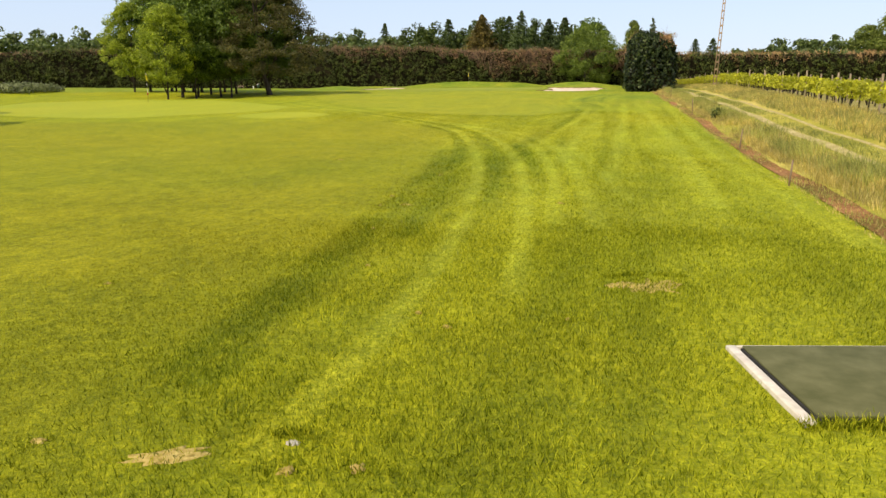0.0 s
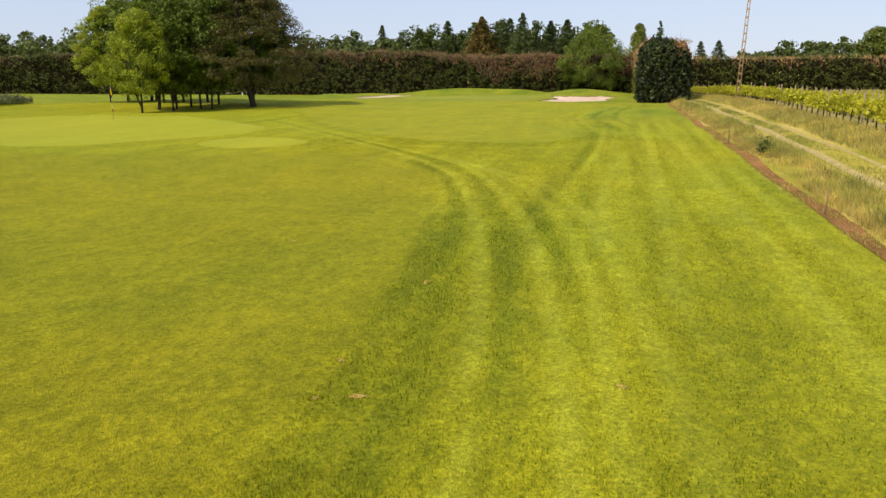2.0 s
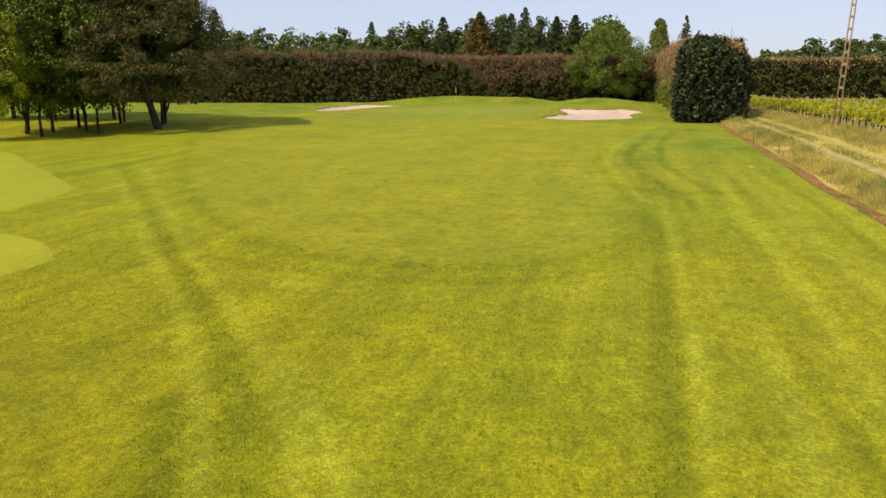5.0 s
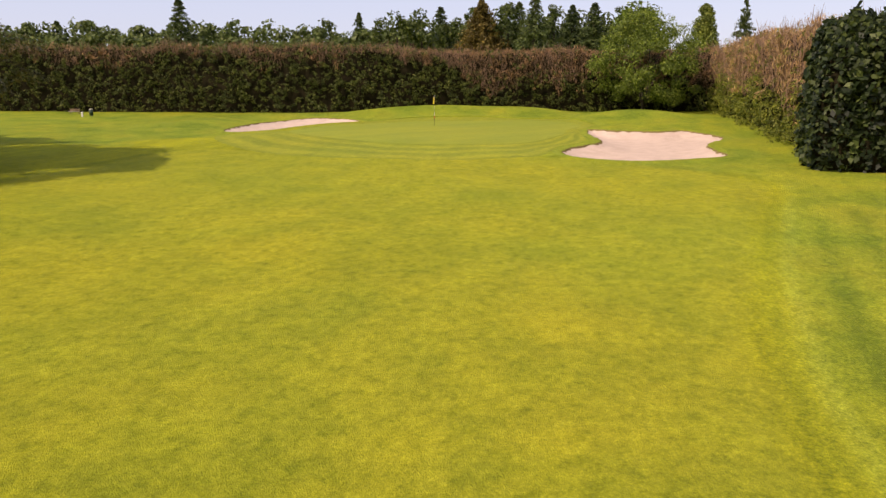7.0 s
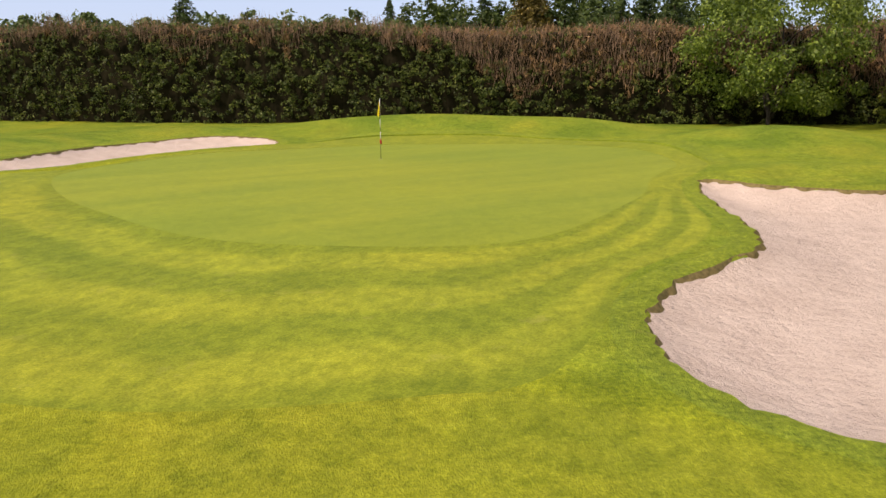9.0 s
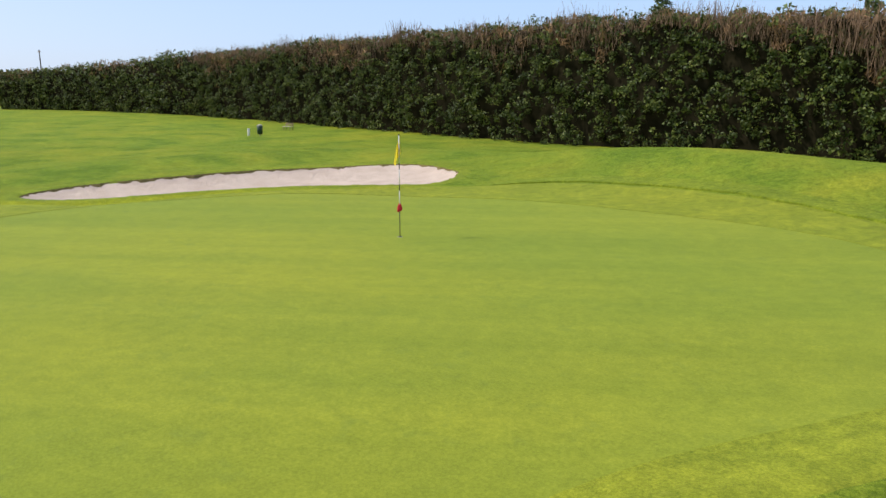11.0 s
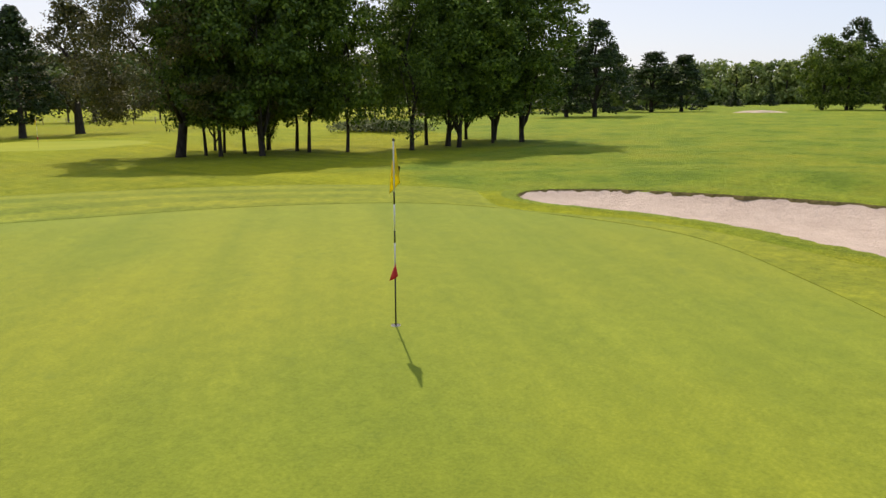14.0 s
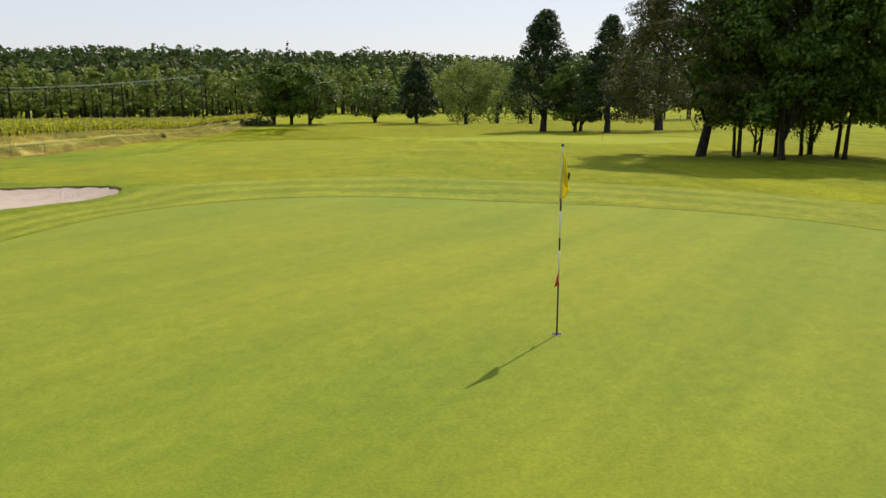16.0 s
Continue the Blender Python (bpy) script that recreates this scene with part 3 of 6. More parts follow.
def patch(name, loop, mat, label, lift, step=0.6, category="", center=None, skirt=True, rim=None):
    """A sheet laid on the land within a closed outline."""
    n = len(loop)
    c = np.mean(loop, axis=0) if center is None else np.array(center)
    base = np.repeat(c[None], n, axis=0)
    k = max(4, int(np.linalg.norm(loop - base, axis=1).max() / step))
    rings = [base + (loop - base) * (j / k) for j in range(1, k + 1)]
    v = np.concatenate(rings)
    r = len(rings)
    faces = [(a * n + j, a * n + (j + 1) % n, (a + 1) * n + (j + 1) % n, (a + 1) * n + j) for a in range(r - 1) for j in range(n)]
    v = np.concatenate([v, c[None]])
    faces += [(len(v) - 1, (j + 1) % n, j)[::-1] for j in range(n)]
    # a skirt that goes into the ground closes the edge
    z = land(v[:, 0], v[:, 1]) + lift
    if rim is not None:
        near = np.clip(inside_depth(v[:, 0], v[:, 1], rim) / 0.35, 0, 1)
        z += (near - 1) * (lift + 0.008)
    v3 = np.column_stack([v, z])
    edge = np.column_stack([loop, land(loop[:, 0], loop[:, 1]) - 0.05])
    o = len(v3)
    if skirt:
        v3 = np.concatenate([v3, v3[(r - 1) * n:r * n], edge])
        faces += [(o + j, o + (j + 1) % n, o + n + (j + 1) % n, o + n + j) for j in range(n)]
    me = mesh_of(name, v3, faces, mat, True)
    bm = bmesh.new()
    bm.from_mesh(me)
    bmesh.ops.recalc_face_normals(bm, faces=bm.faces)
    if sum(f.normal.z for f in bm.faces) < 0:
        bmesh.ops.reverse_faces(bm, faces=bm.faces)
    bm.to_mesh(me)
    bm.free()
    return tagged(new(name, me), label, category, kind="structure")


def smooth_line(points, step=0.6):
    p = np.array(points, dtype=float)
    q = np.concatenate([[2 * p[0] - p[1]], p, [2 * p[-1] - p[-2]]])
    out = []
    for i in range(1, len(q) - 2):
        p0, p1, p2, p3 = q[i - 1], q[i], q[i + 1], q[i + 2]
        m = max(2, int(np.linalg.norm(p2 - p1) / step))
        for f in np.arange(m) / m:
            out.append(0.5 * (2 * p1 + (p2 - p0) * f + (2 * p0 - 5 * p1 + 4 * p2 - p3) * f ** 2 + (3 * p1 - p0 - 3 * p2 + p3) * f ** 3))
    out.append(p[-1])
    return np.array(out)


def ribbon(name, points, width, mat, label, lift, across=4, crown=0.0, wobble=0.0, step=0.6, seed=0):
    """A strip laid on the land along a line."""
    rng = np.random.default_rng(seed)
    c = smooth_line(points, step)
    d = np.gradient(c, axis=0)
    d /= np.linalg.norm(d, axis=1)[:, None]
    nrm = np.stack([d[:, 1], -d[:, 0]], axis=1)
    rows, uv = [], []
    even = np.ones(5) / 5
    wl = 1 + 1.6 * wobble * np.convolve(rng.uniform(-1, 1, size=len(c) + 4), even, "valid")
    wr = 1 + 1.6 * wobble * np.convolve(rng.uniform(-1, 1, size=len(c) + 4), even, "valid")
    for j in range(across + 1):
        s = j / across * 2 - 1
        w = np.where(s < 0, wl, wr)
        xy = c + nrm * (s * w * width / 2)[:, None]
        z = land(xy[:, 0], xy[:, 1]) + lift + crown * (1 - s * s)
        rows.append(np.column_stack([xy, z]))
        uv.append(j / across)
    v = np.stack(rows, axis=1).reshape(-1, 3)
    m = across + 1
    faces = [(a * m + j, a * m + j + 1, (a + 1) * m + j + 1, (a + 1) * m + j)[::-1] for a in range(len(c) - 1) for j in range(across)]
    me = mesh_of(name, v, faces, mat, True)
    layer = me.uv_layers.new(name="UVMap")
    length = np.concatenate([[0], np.cumsum(np.linalg.norm(np.diff(c, axis=0), axis=1))])
    for lp in me.loops:
        a, j = divmod(lp.vertex_index, m)
        layer.data[lp.index].uv = (j / across, length[a])
    return tagged(new(name, me), label, kind="structure")


# ---- ground ----
# wheel marks and mown bands: (points, width, how pale (+) or lush (-))
T_LEFT = [(-2.1, -97.6), (-1.85, -96.5), (-1.56, -95.1), (-1.28, -93.2), (-1.0, -90.8), (-0.8, -88.0), (-0.62, -85.0), (-0.56, -82.5), (-0.57, -80.0), (-0.66, -77.3), (-0.95, -74.2), (-1.4, -71.8), (-2.2, -69.1), (-3.1, -67.0), (-4.5, -64.2), (-6.5, -60.6), (-9.6, -54.6), (-14.8, -45.5)]
T_RIGHT = [(-0.48, -94.3), (-0.26, -92.6), (-0.02, -90.4), (0.2, -87.8), (0.42, -84.6), (0.5, -82.0), (0.45, -79.0), (0.3, -77.0), (0.05, -75.0), (-0.25, -72.9), (-0.75, -70.5), (-1.5, -68.3), (-2.6, -66.0), (-3.6, -64.2), (-5.1, -61.5), (-7.7, -56.3), (-13.2, -45.3)]
MARKS = [
    (T_LEFT, 0.30, 0.95), (T_RIGHT, 0.28, 0.9),
    ([(0.4, -90.6), (0.55, -89.3), (0.9, -86.5), (1.15, -84.0), (1.28, -81.0), (1.28, -79.0), (1.0, -75.5), (0.1, -72.0), (-0.9, -69.0), (-1.6, -67.4)], 0.3, 0.75),
    ([(1.0, -91.0), (1.2, -89.3), (1.5, -86.5), (1.8, -83.0), (1.9, -80.5), (1.83, -77.6), (1.3, -74.2), (0.0, -71.0), (-0.9, -69.0)], 0.34, 0.75),
    ([(4.6, -66.0), (3.6, -69.5), (2.67, -72.8), (1.8, -76.0), (1.1, -78.3), (0.37, -80.9)], 0.28, 0.7),
    ([(5.6, -66.2), (4.7, -69.4), (3.7, -73.0), (2.7, -77.0), (2.3, -80.0), (2.3, -84.0), (2.1, -88.0)], 0.3, 0.55),
    ([(-1.7, -72.3), (-1.46, -75.0), (-1.37, -77.7), (-1.3, -79.4), (-1.35, -82.0)], 0.22, 0.6),
    ([(-2.85, -96.5), (-2.75, -94.5), (-2.5, -92.6), (-2.36, -90.7), (-2.1, -89.2), (-1.88, -87.3), (-1.73, -85.1), (-1.54, -82.6), (-1.45, -79.0)], 0.55, -0.75),
    ([(-1.73, -91.4), (-1.64, -90.1), (-1.45, -88.0), (-1.35, -86.5), (-1.2, -84.2), (-1.1, -81.0), (-1.05, -77.5), (-1.25, -74.5), (-1.7, -71.9), (-2.7, -68.9)], 0.42, -0.8),
    ([(-1.2, -90.5), (-1.06, -89.7), (-0.5, -88.3), (-0.35, -86.5), (-0.25, -84.0), (-0.2, -81.5)], 0.3, -0.85),
    ([(-0.1, -86.5), (-0.03, -83.5), (-0.05, -80.5), (-0.15, -77.3), (-0.45, -74.0), (-1.0, -71.2), (-1.9, -68.8), (-3.0, -66.2), (-4.2, -64.0), (-5.9, -60.8), (-8.7, -55.4), (-14.0, -45.4)], 0.4, -0.7),
    ([(0.75, -85.5), (0.85, -82.5), (0.85, -80.0), (0.7, -77.5)], 0.4, -0.7),
    ([(9.4, -42.5), (7.7, -48.4), (6.3, -56.0), (5.15, -61.8), (4.2, -65.5), (3.45, -68.6), (2.8, -71.7)], 0.45, -0.6),
    ([(3.95, -69.6), (3.1, -73.4), (2.5, -76.0), (2.05, -78.0)], 0.5, -0.75),
    ([(1.5, -76.0), (1.22, -77.5), (0.86, -78.6), (0.5, -80.0)], 0.4, -0.75),
    ([(7.4, -53.7), (6.6, -57.6), (5.6, -62.3), (4.9, -64.8), (4.3, -68.2), (4.3, -69.6)], 0.42, -0.6),
    ([(6.0, -52.0), (6.6, -53.1), (7.8, -53.7), (9.6, -53.9)], 0.8, -0.75),
    ([(6.2, -49.5), (7.2, -47.2), (9.2, -46.4), (11.0, -46.2)], 0.7, -0.55),
    ([(6.4, -55.2), (6.3, -52.4), (6.6, -48.5), (7.2, -44.4), (8.9, -38.6), (11.2, -33.0), (13.6, -26.8)], 0.4, 0.85),
    ([(7.6, -56.0), (7.6, -50.0), (8.2, -44.0), (9.9, -38.6), (12.0, -33.2)], 0.45, -1.0),
    ([(8.8, -54.0), (9.0, -48.0), (9.8, -43.0), (11.4, -37.6), (13.4, -32.0)], 0.45, -0.95),
    ([(-4.6, -61.9), (-1.4, -63.2), (1.2, -63.6), (3.4, -62.6), (5.1, -60.2), (6.0, -56.6)], 0.5, -0.5),
    ([(-3.4, -63.2), (-0.8, -64.4), (1.6, -64.6), (4.2, -63.2), (6.0, -60.2)], 0.5, 0.35),
]
for k, off in enumerate((-0.5, -1.1, -1.9, -2.6, -3.3, -4.1, -4.9, -5.8)):
    MARKS.append(([(strip_x(y) + off + 0.3 * math.sin(y * 0.11 + 2 * k), y) for y in np.linspace(-92 + 1.6 * k, -44 - 2 * k, 9)], 0.4, 0.6 if k % 2 == 0 else -0.5))


def line_distance(x, y, c, margin):
    out = np.full(x.shape, margin)
    m = (x > c[:, 0].min() - margin) & (x < c[:, 0].max() + margin) & (y > c[:, 1].min() - margin) & (y < c[:, 1].max() + margin)
    if m.any():
        px, py, d2 = x[m], y[m], np.full(m.sum(), margin ** 2)
        for (ax, ay), (bx, by) in zip(c[:-1], c[1:]):
            ex, ey = bx - ax, by - ay
            t = np.clip(((px - ax) * ex + (py - ay) * ey) / (ex * ex + ey * ey + 1e-9), 0, 1)
            d2 = np.minimum(d2, (px - ax - t * ex) ** 2 + (py - ay - t * ey) ** 2)
        out[m] = np.sqrt(d2)
    return out


DEEP_AREA = smooth_loop([(8.9, -5.5), (8.6, -9), (6.9, -15), (6.6, -21), (12, -25), (17, -20), (19.0, -9), (19.5, 4), (22, 23), (0, 24.5), (-30, 25), (-60, 26), (-150, 24), (-240, 10), (-240, -60), (-120, -62), (-60, -45), (-42, -24), (-30, -14), (-24, -13), (-16, -12), (-13, -8), (-10, 0), (0, 7), (9, 6), (11.0, -2)])


def turf_masks(x, y):
    """How much points of the ground are semi-rough and fairway, and how pressed or lush their grass is."""
    wob = 0.25 * np.sin(x * 2.3 + 1.5 * np.sin(y * 1.9)) + 0.2 * np.sin(y * 3.7 + x)
    semi = np.clip((inside_depth_fast(x, y, WEST_FAIRWAY, 3.0) + wob + 0.7) / 1.6, 0, 1)
    fair = np.clip((inside_depth_fast(x, y, FAIRWAY, 3.0) + 0.4 * wob + 0.15) / 0.4, 0, 1)
    wander = 1.1 * np.sin(x * 0.7 + 2 * np.sin(y * 0.45)) + 0.9 * np.sin(y * 0.9 + x * 0.3)
    deep = np.clip((inside_depth_fast(x, y, DEEP_AREA, 6.0) + wander + 0.4) / 2.4, 0, 1) * (1 - fair)
    press = np.zeros(x.shape)
    for points, width, value in MARKS:
        press += value * np.exp(-(line_distance(x, y, smooth_line(points, 1.2), 2.0) / (0.52 * width)) ** 4)
    press += 0.36 * np.clip((x - 2.2) / 2.0, 0, 1) * np.clip((y + 97) / 4, 0, 1) * np.clip((-44 - y) / 14, 0, 1)
    press -= 0.45 * np.exp(-((x + 2.6) / 2.2) ** 2 - ((y + 98.0) / 3.4) ** 2)
    border = inside_depth_fast(x, y, FAIRWAY, 3.0)
    press -= 0.6 * np.exp(-((border + 0.4) / 0.3) ** 2)
    side = np.clip((y + 54) / 12, 0, 1) * np.clip((-border - 0.2) / 0.8, 0, 1) * np.clip((x - 2) / 3, 0, 1) * (x < strip_x(y))
    deep = np.maximum(deep, 0.75 * side)
    return {"semi": semi, "fair": fair, "deep": deep, "press": np.clip(press, -1, 1) * (1 - 0.85 * fair)}


def give_masks(me, masks, repeat=1):
    for key, val in masks.items():
        me.attributes.new(key, "FLOAT", "POINT").data.foreach_set("value", np.repeat(val, repeat).astype(np.float32))


GROUND_X = axis(np.concatenate([np.arange(-62, -15, 0.8), np.arange(-15, -9, 0.25), np.arange(-9, 11, 0.12), np.arange(11, 18, 0.25), np.arange(18, 42.1, 0.5)]), 0.5, 2600)
GROUND_Y = axis(np.concatenate([np.arange(-112, -99, 0.5), np.arange(-99, -60, 0.26), np.arange(-60, -40, 0.4), np.arange(-40, -21, 0.5), np.arange(-21, 10, 0.25), np.arange(10, 36.1, 0.5)]), 0.5, 2600)
ground = sheet("ground", GROUND_X, GROUND_Y, ROUGH_GRASS, "rolling rough-cut golf course grass", cut=(BUNKER_EAST, BUNKER_WEST))
gco = np.empty(len(ground.data.vertices) * 3)
ground.data.vertices.foreach_get("co", gco)
gco = gco.reshape(-1, 3)
gmask = turf_masks(gco[:, 0], gco[:, 1])
give_masks(ground.data, gmask)
gfaces = np.empty(len(ground.data.loops), dtype=np.int32)
ground.data.loops.foreach_get("vertex_index", gfaces)
gfaces = gfaces.reshape(-1, 4)
mid = gco[gfaces].mean(axis=1)


def mown_sheet(name, loop, label):
    """A mown stretch: the cells of the ground within an outline, a little proud of it."""
    f = gfaces[inside_depth_fast(mid[:, 0], mid[:, 1], loop, 3.0) > 0]
    used, f, count = np.unique(f, return_inverse=True, return_counts=True)
    lift = np.where(count >= 4, 0.006, -0.006)
    me = mesh_of(name, gco[used] + np.column_stack([0 * lift, 0 * lift, lift]), f.reshape(-1, 4).tolist(), ROUGH_GRASS, True)
    give_masks(me, {key: val[used] for key, val in gmask.items()})
    return tagged(new(name, me), label, kind="structure")


mown_sheet("fairway", FAIRWAY, "closely mown yellow-green fairway")
mown_sheet("fairway_west", WEST_FAIRWAY, "wide mown yellow-green fairway beside the wheel tracks")


def reach_of(loop, angles, c=(0.0, -4.0)):
    """How far a closed outline lies from c in each direction."""
    d = loop - np.array(c)
    a = np.unwrap(np.arctan2(d[:, 1], d[:, 0]))
    r = np.hypot(d[:, 0], d[:, 1])
    if a[-1] < a[0]:
        a, r = a[::-1], r[::-1]
    a, r = np.concatenate([a - 2 * math.pi, a, a + 2 * math.pi]), np.tile(r, 3)
    order = np.argsort(a)
    return np.interp(angles, a[order], r[order])


def apron():
    """The collar of longer grass: it stands a little proud of the putting surface, mown in rings at the front."""
    n, k = 420, 22
    ang = np.linspace(0, 2 * math.pi, n, endpoint=False)
    way = np.stack([np.cos(ang), np.sin(ang)], axis=1)
    r0, r1 = reach_of(GREEN, ang), reach_of(APRON, ang)
    r1 = np.maximum(r1, r0 + 0.12)
    rows, band = [], []
    front = np.clip((np.cos(ang - radians(268)) - 0.25) / 0.3, 0, 1)
    wob = 0.02 * np.sin(ang * 9) + 0.012 * np.sin(ang * 23 + 1)
    for j in range(-1, k + 1):
        f = max(j, 0) / k
        xy = np.array([0.0, -4.0]) + way * (r0 + (r1 - r0) * f)[:, None]
        lift = -0.01 if j < 0 else 0.019
        z = land(xy[:, 0], xy[:, 1]) + lift
        if j >= 0:
            z -= 0.027 * np.clip(1 - (1 - f) * (r1 - r0) / 0.5, 0, 1)
        rows.append(np.column_stack([xy, z]))
        wave = np.clip(0.5 - 1.1 * np.cos(2 * math.pi * 3 * (f + wob)), 0, 1)
        band.append(0.5 + (wave - 0.5) * front)
    v = np.stack(rows, axis=1).reshape(-1, 3)
    m = k + 2
    faces = [(a * m + j, a * m + j + 1, ((a + 1) % n) * m + j + 1, ((a + 1) % n) * m + j) for a in range(n) for j in range(m - 1)]
    me = mesh_of("apron", v, faces, FRINGE_GRASS, False)
    give_masks(me, {"band": np.stack(band, axis=1).ravel()})
    return tagged(new("apron", me), "short fringe grass round the putting green, mown in rings", kind="structure")


def rough_step(a0, a1):
    """The step of longer rough along the back of the collar."""
    n = 160
    ang = np.radians(np.linspace(a0, a1, n))
    way = np.stack([np.cos(ang), np.sin(ang)], axis=1)
    r = reach_of(APRON, ang) + 0.03 * np.sin(ang * 37) + 0.02 * np.sin(ang * 91)
    fade = np.clip(np.minimum(np.arange(n), np.arange(n)[::-1]) / 18, 0, 1)
    rows = []
    for off, lift in ((-0.02, -0.02), (0.0, 0.05), (0.12, 0.065), (0.5, 0.04), (1.3, -0.02)):
        xy = np.array([0.0, -4.0]) + way * (r + off)[:, None]
        rows.append(np.column_stack([xy, land(xy[:, 0], xy[:, 1]) - 0.02 + (lift + 0.02) * fade]))
    v = np.stack(rows, axis=1).reshape(-1, 3)
    m = len(rows)
    faces = [(k * m + j, k * m + j + 1, (k + 1) * m + j + 1, (k + 1) * m + j) for k in range(n - 1) for j in range(m - 1)]
    return tagged(new("rough_edge", mesh_of("rough_edge", v, faces, DEEP_ROUGH, False)), "step of longer grass behind the collar", kind="structure")


apron()
rough_step(14, 117)
patch("putting_green", GREEN, GREEN_GRASS, "smooth pale putting green", 0.012, skirt=False, rim=APRON)
patch("putting_green_south", GREEN_SOUTH, TEE_GRASS, "pale putting green beside the trees", 0.012, skirt=False, rim=GREEN_SOUTH)
patch("tee_disc", TEE_DISC, TEE_GRASS, "small round mown tee", 0.014, skirt=False, rim=TEE_DISC)
patch("bunker_east", BUNKER_EAST, SAND, "pale pinkish sand bunker with a notched edge", -0.03, step=0.5, center=(11.6, -13.4))
patch("bunker_west", BUNKER_WEST, SAND, "long curved pale pink sand bunker", -0.02, step=0.5, center=(-11.9, 2.6))


def bunker_lip(loop, seed):
    """The ragged turf edge round a bunker: a strip of grass with a bare earth face towards the sand."""
    rng = np.random.default_rng(seed)
    n = 420
    u = np.linspace(0, len(loop), n, endpoint=False)
    closed = np.concatenate([loop, loop[:1]])
    c = np.stack([np.interp(u, np.arange(len(closed)), closed[:, k]) for k in (0, 1)], axis=1)
    d = np.roll(c, -1, axis=0) - np.roll(c, 1, axis=0)
    d /= np.linalg.norm(d, axis=1)[:, None]
    out = np.stack([d[:, 1], -d[:, 0]], axis=1)
    if inside_depth(c[:1, 0] + out[:1, 0] * 0.2, c[:1, 1] + out[:1, 1] * 0.2, loop)[0] > 0:
        out = -out
    jag = np.convolve(rng.uniform(-1, 1, n + 8), np.ones(3) / 3, "same")[4:-4] * 0.09 + 0.04 * np.sin(u * 1.7 + seed) * np.sin(u * 0.61)
    rows = []
    for off, lift in ((0.75, -0.03), (0.4, 0.012), (0.12, 0.025), (0.0, 0.016), (-0.03, -0.02), (-0.08, -0.09)):
        xy = c + out * (off + jag * (off < 0.3))[:, None]
        far = c + out * max(off, 0.02)
        rows.append(np.column_stack([xy, land(far[:, 0], far[:, 1]) + lift]))
    v = np.stack(rows, axis=1).reshape(-1, 3)
    m = len(rows)
    faces = [(k * m + j, k * m + j + 1, ((k + 1) % n) * m + j + 1, ((k + 1) % n) * m + j) for k in range(n) for j in range(m - 1)]
    me = mesh_of("bunker_lip", v, faces, DEEP_ROUGH)
    me.materials.append(LIP_SOIL)
    me.polygons.foreach_set("material_index", np.tile((np.arange(m - 1) >= 3).astype(np.int32), n))
    tagged(new("bunker_lip", me), "ragged turf edge of the sand bunker", kind="structure")


bunker_lip(BUNKER_EAST, 3)
bunker_lip(BUNKER_WEST, 4)


def along(off, y0=-150, y1=19, n=12):
    return [(strip_x(y) + off, y) for y in np.linspace(y0, y1, n)]


ribbon("soil_strip", along(0.36, -150, -20), 0.56, RED_SOIL, "strip of bare reddish soil at the course's edge", 0.02, wobble=0.1, seed=1)
ribbon("verge", along(2.86), 4.6, VERGE, "dry grassy verge of the farm track", 0.024, across=12, wobble=0.04, seed=2)
ribbon("track_rut_near", along(2.3), 0.3, TRACK_SOIL, "pale bare wheel rut of the farm track", 0.045, wobble=0.12, seed=3)
ribbon("track_rut_far", along(3.15), 0.12, TRACK_SOIL, "pale bare wheel rut of the farm track", 0.045, wobble=0.14, seed=4)
ribbon("vineyard_soil", along(45.0, -150, 26), 80.0, FIELD, "dry vineyard soil with weeds", 0.06, across=40, step=2.0, seed=5)



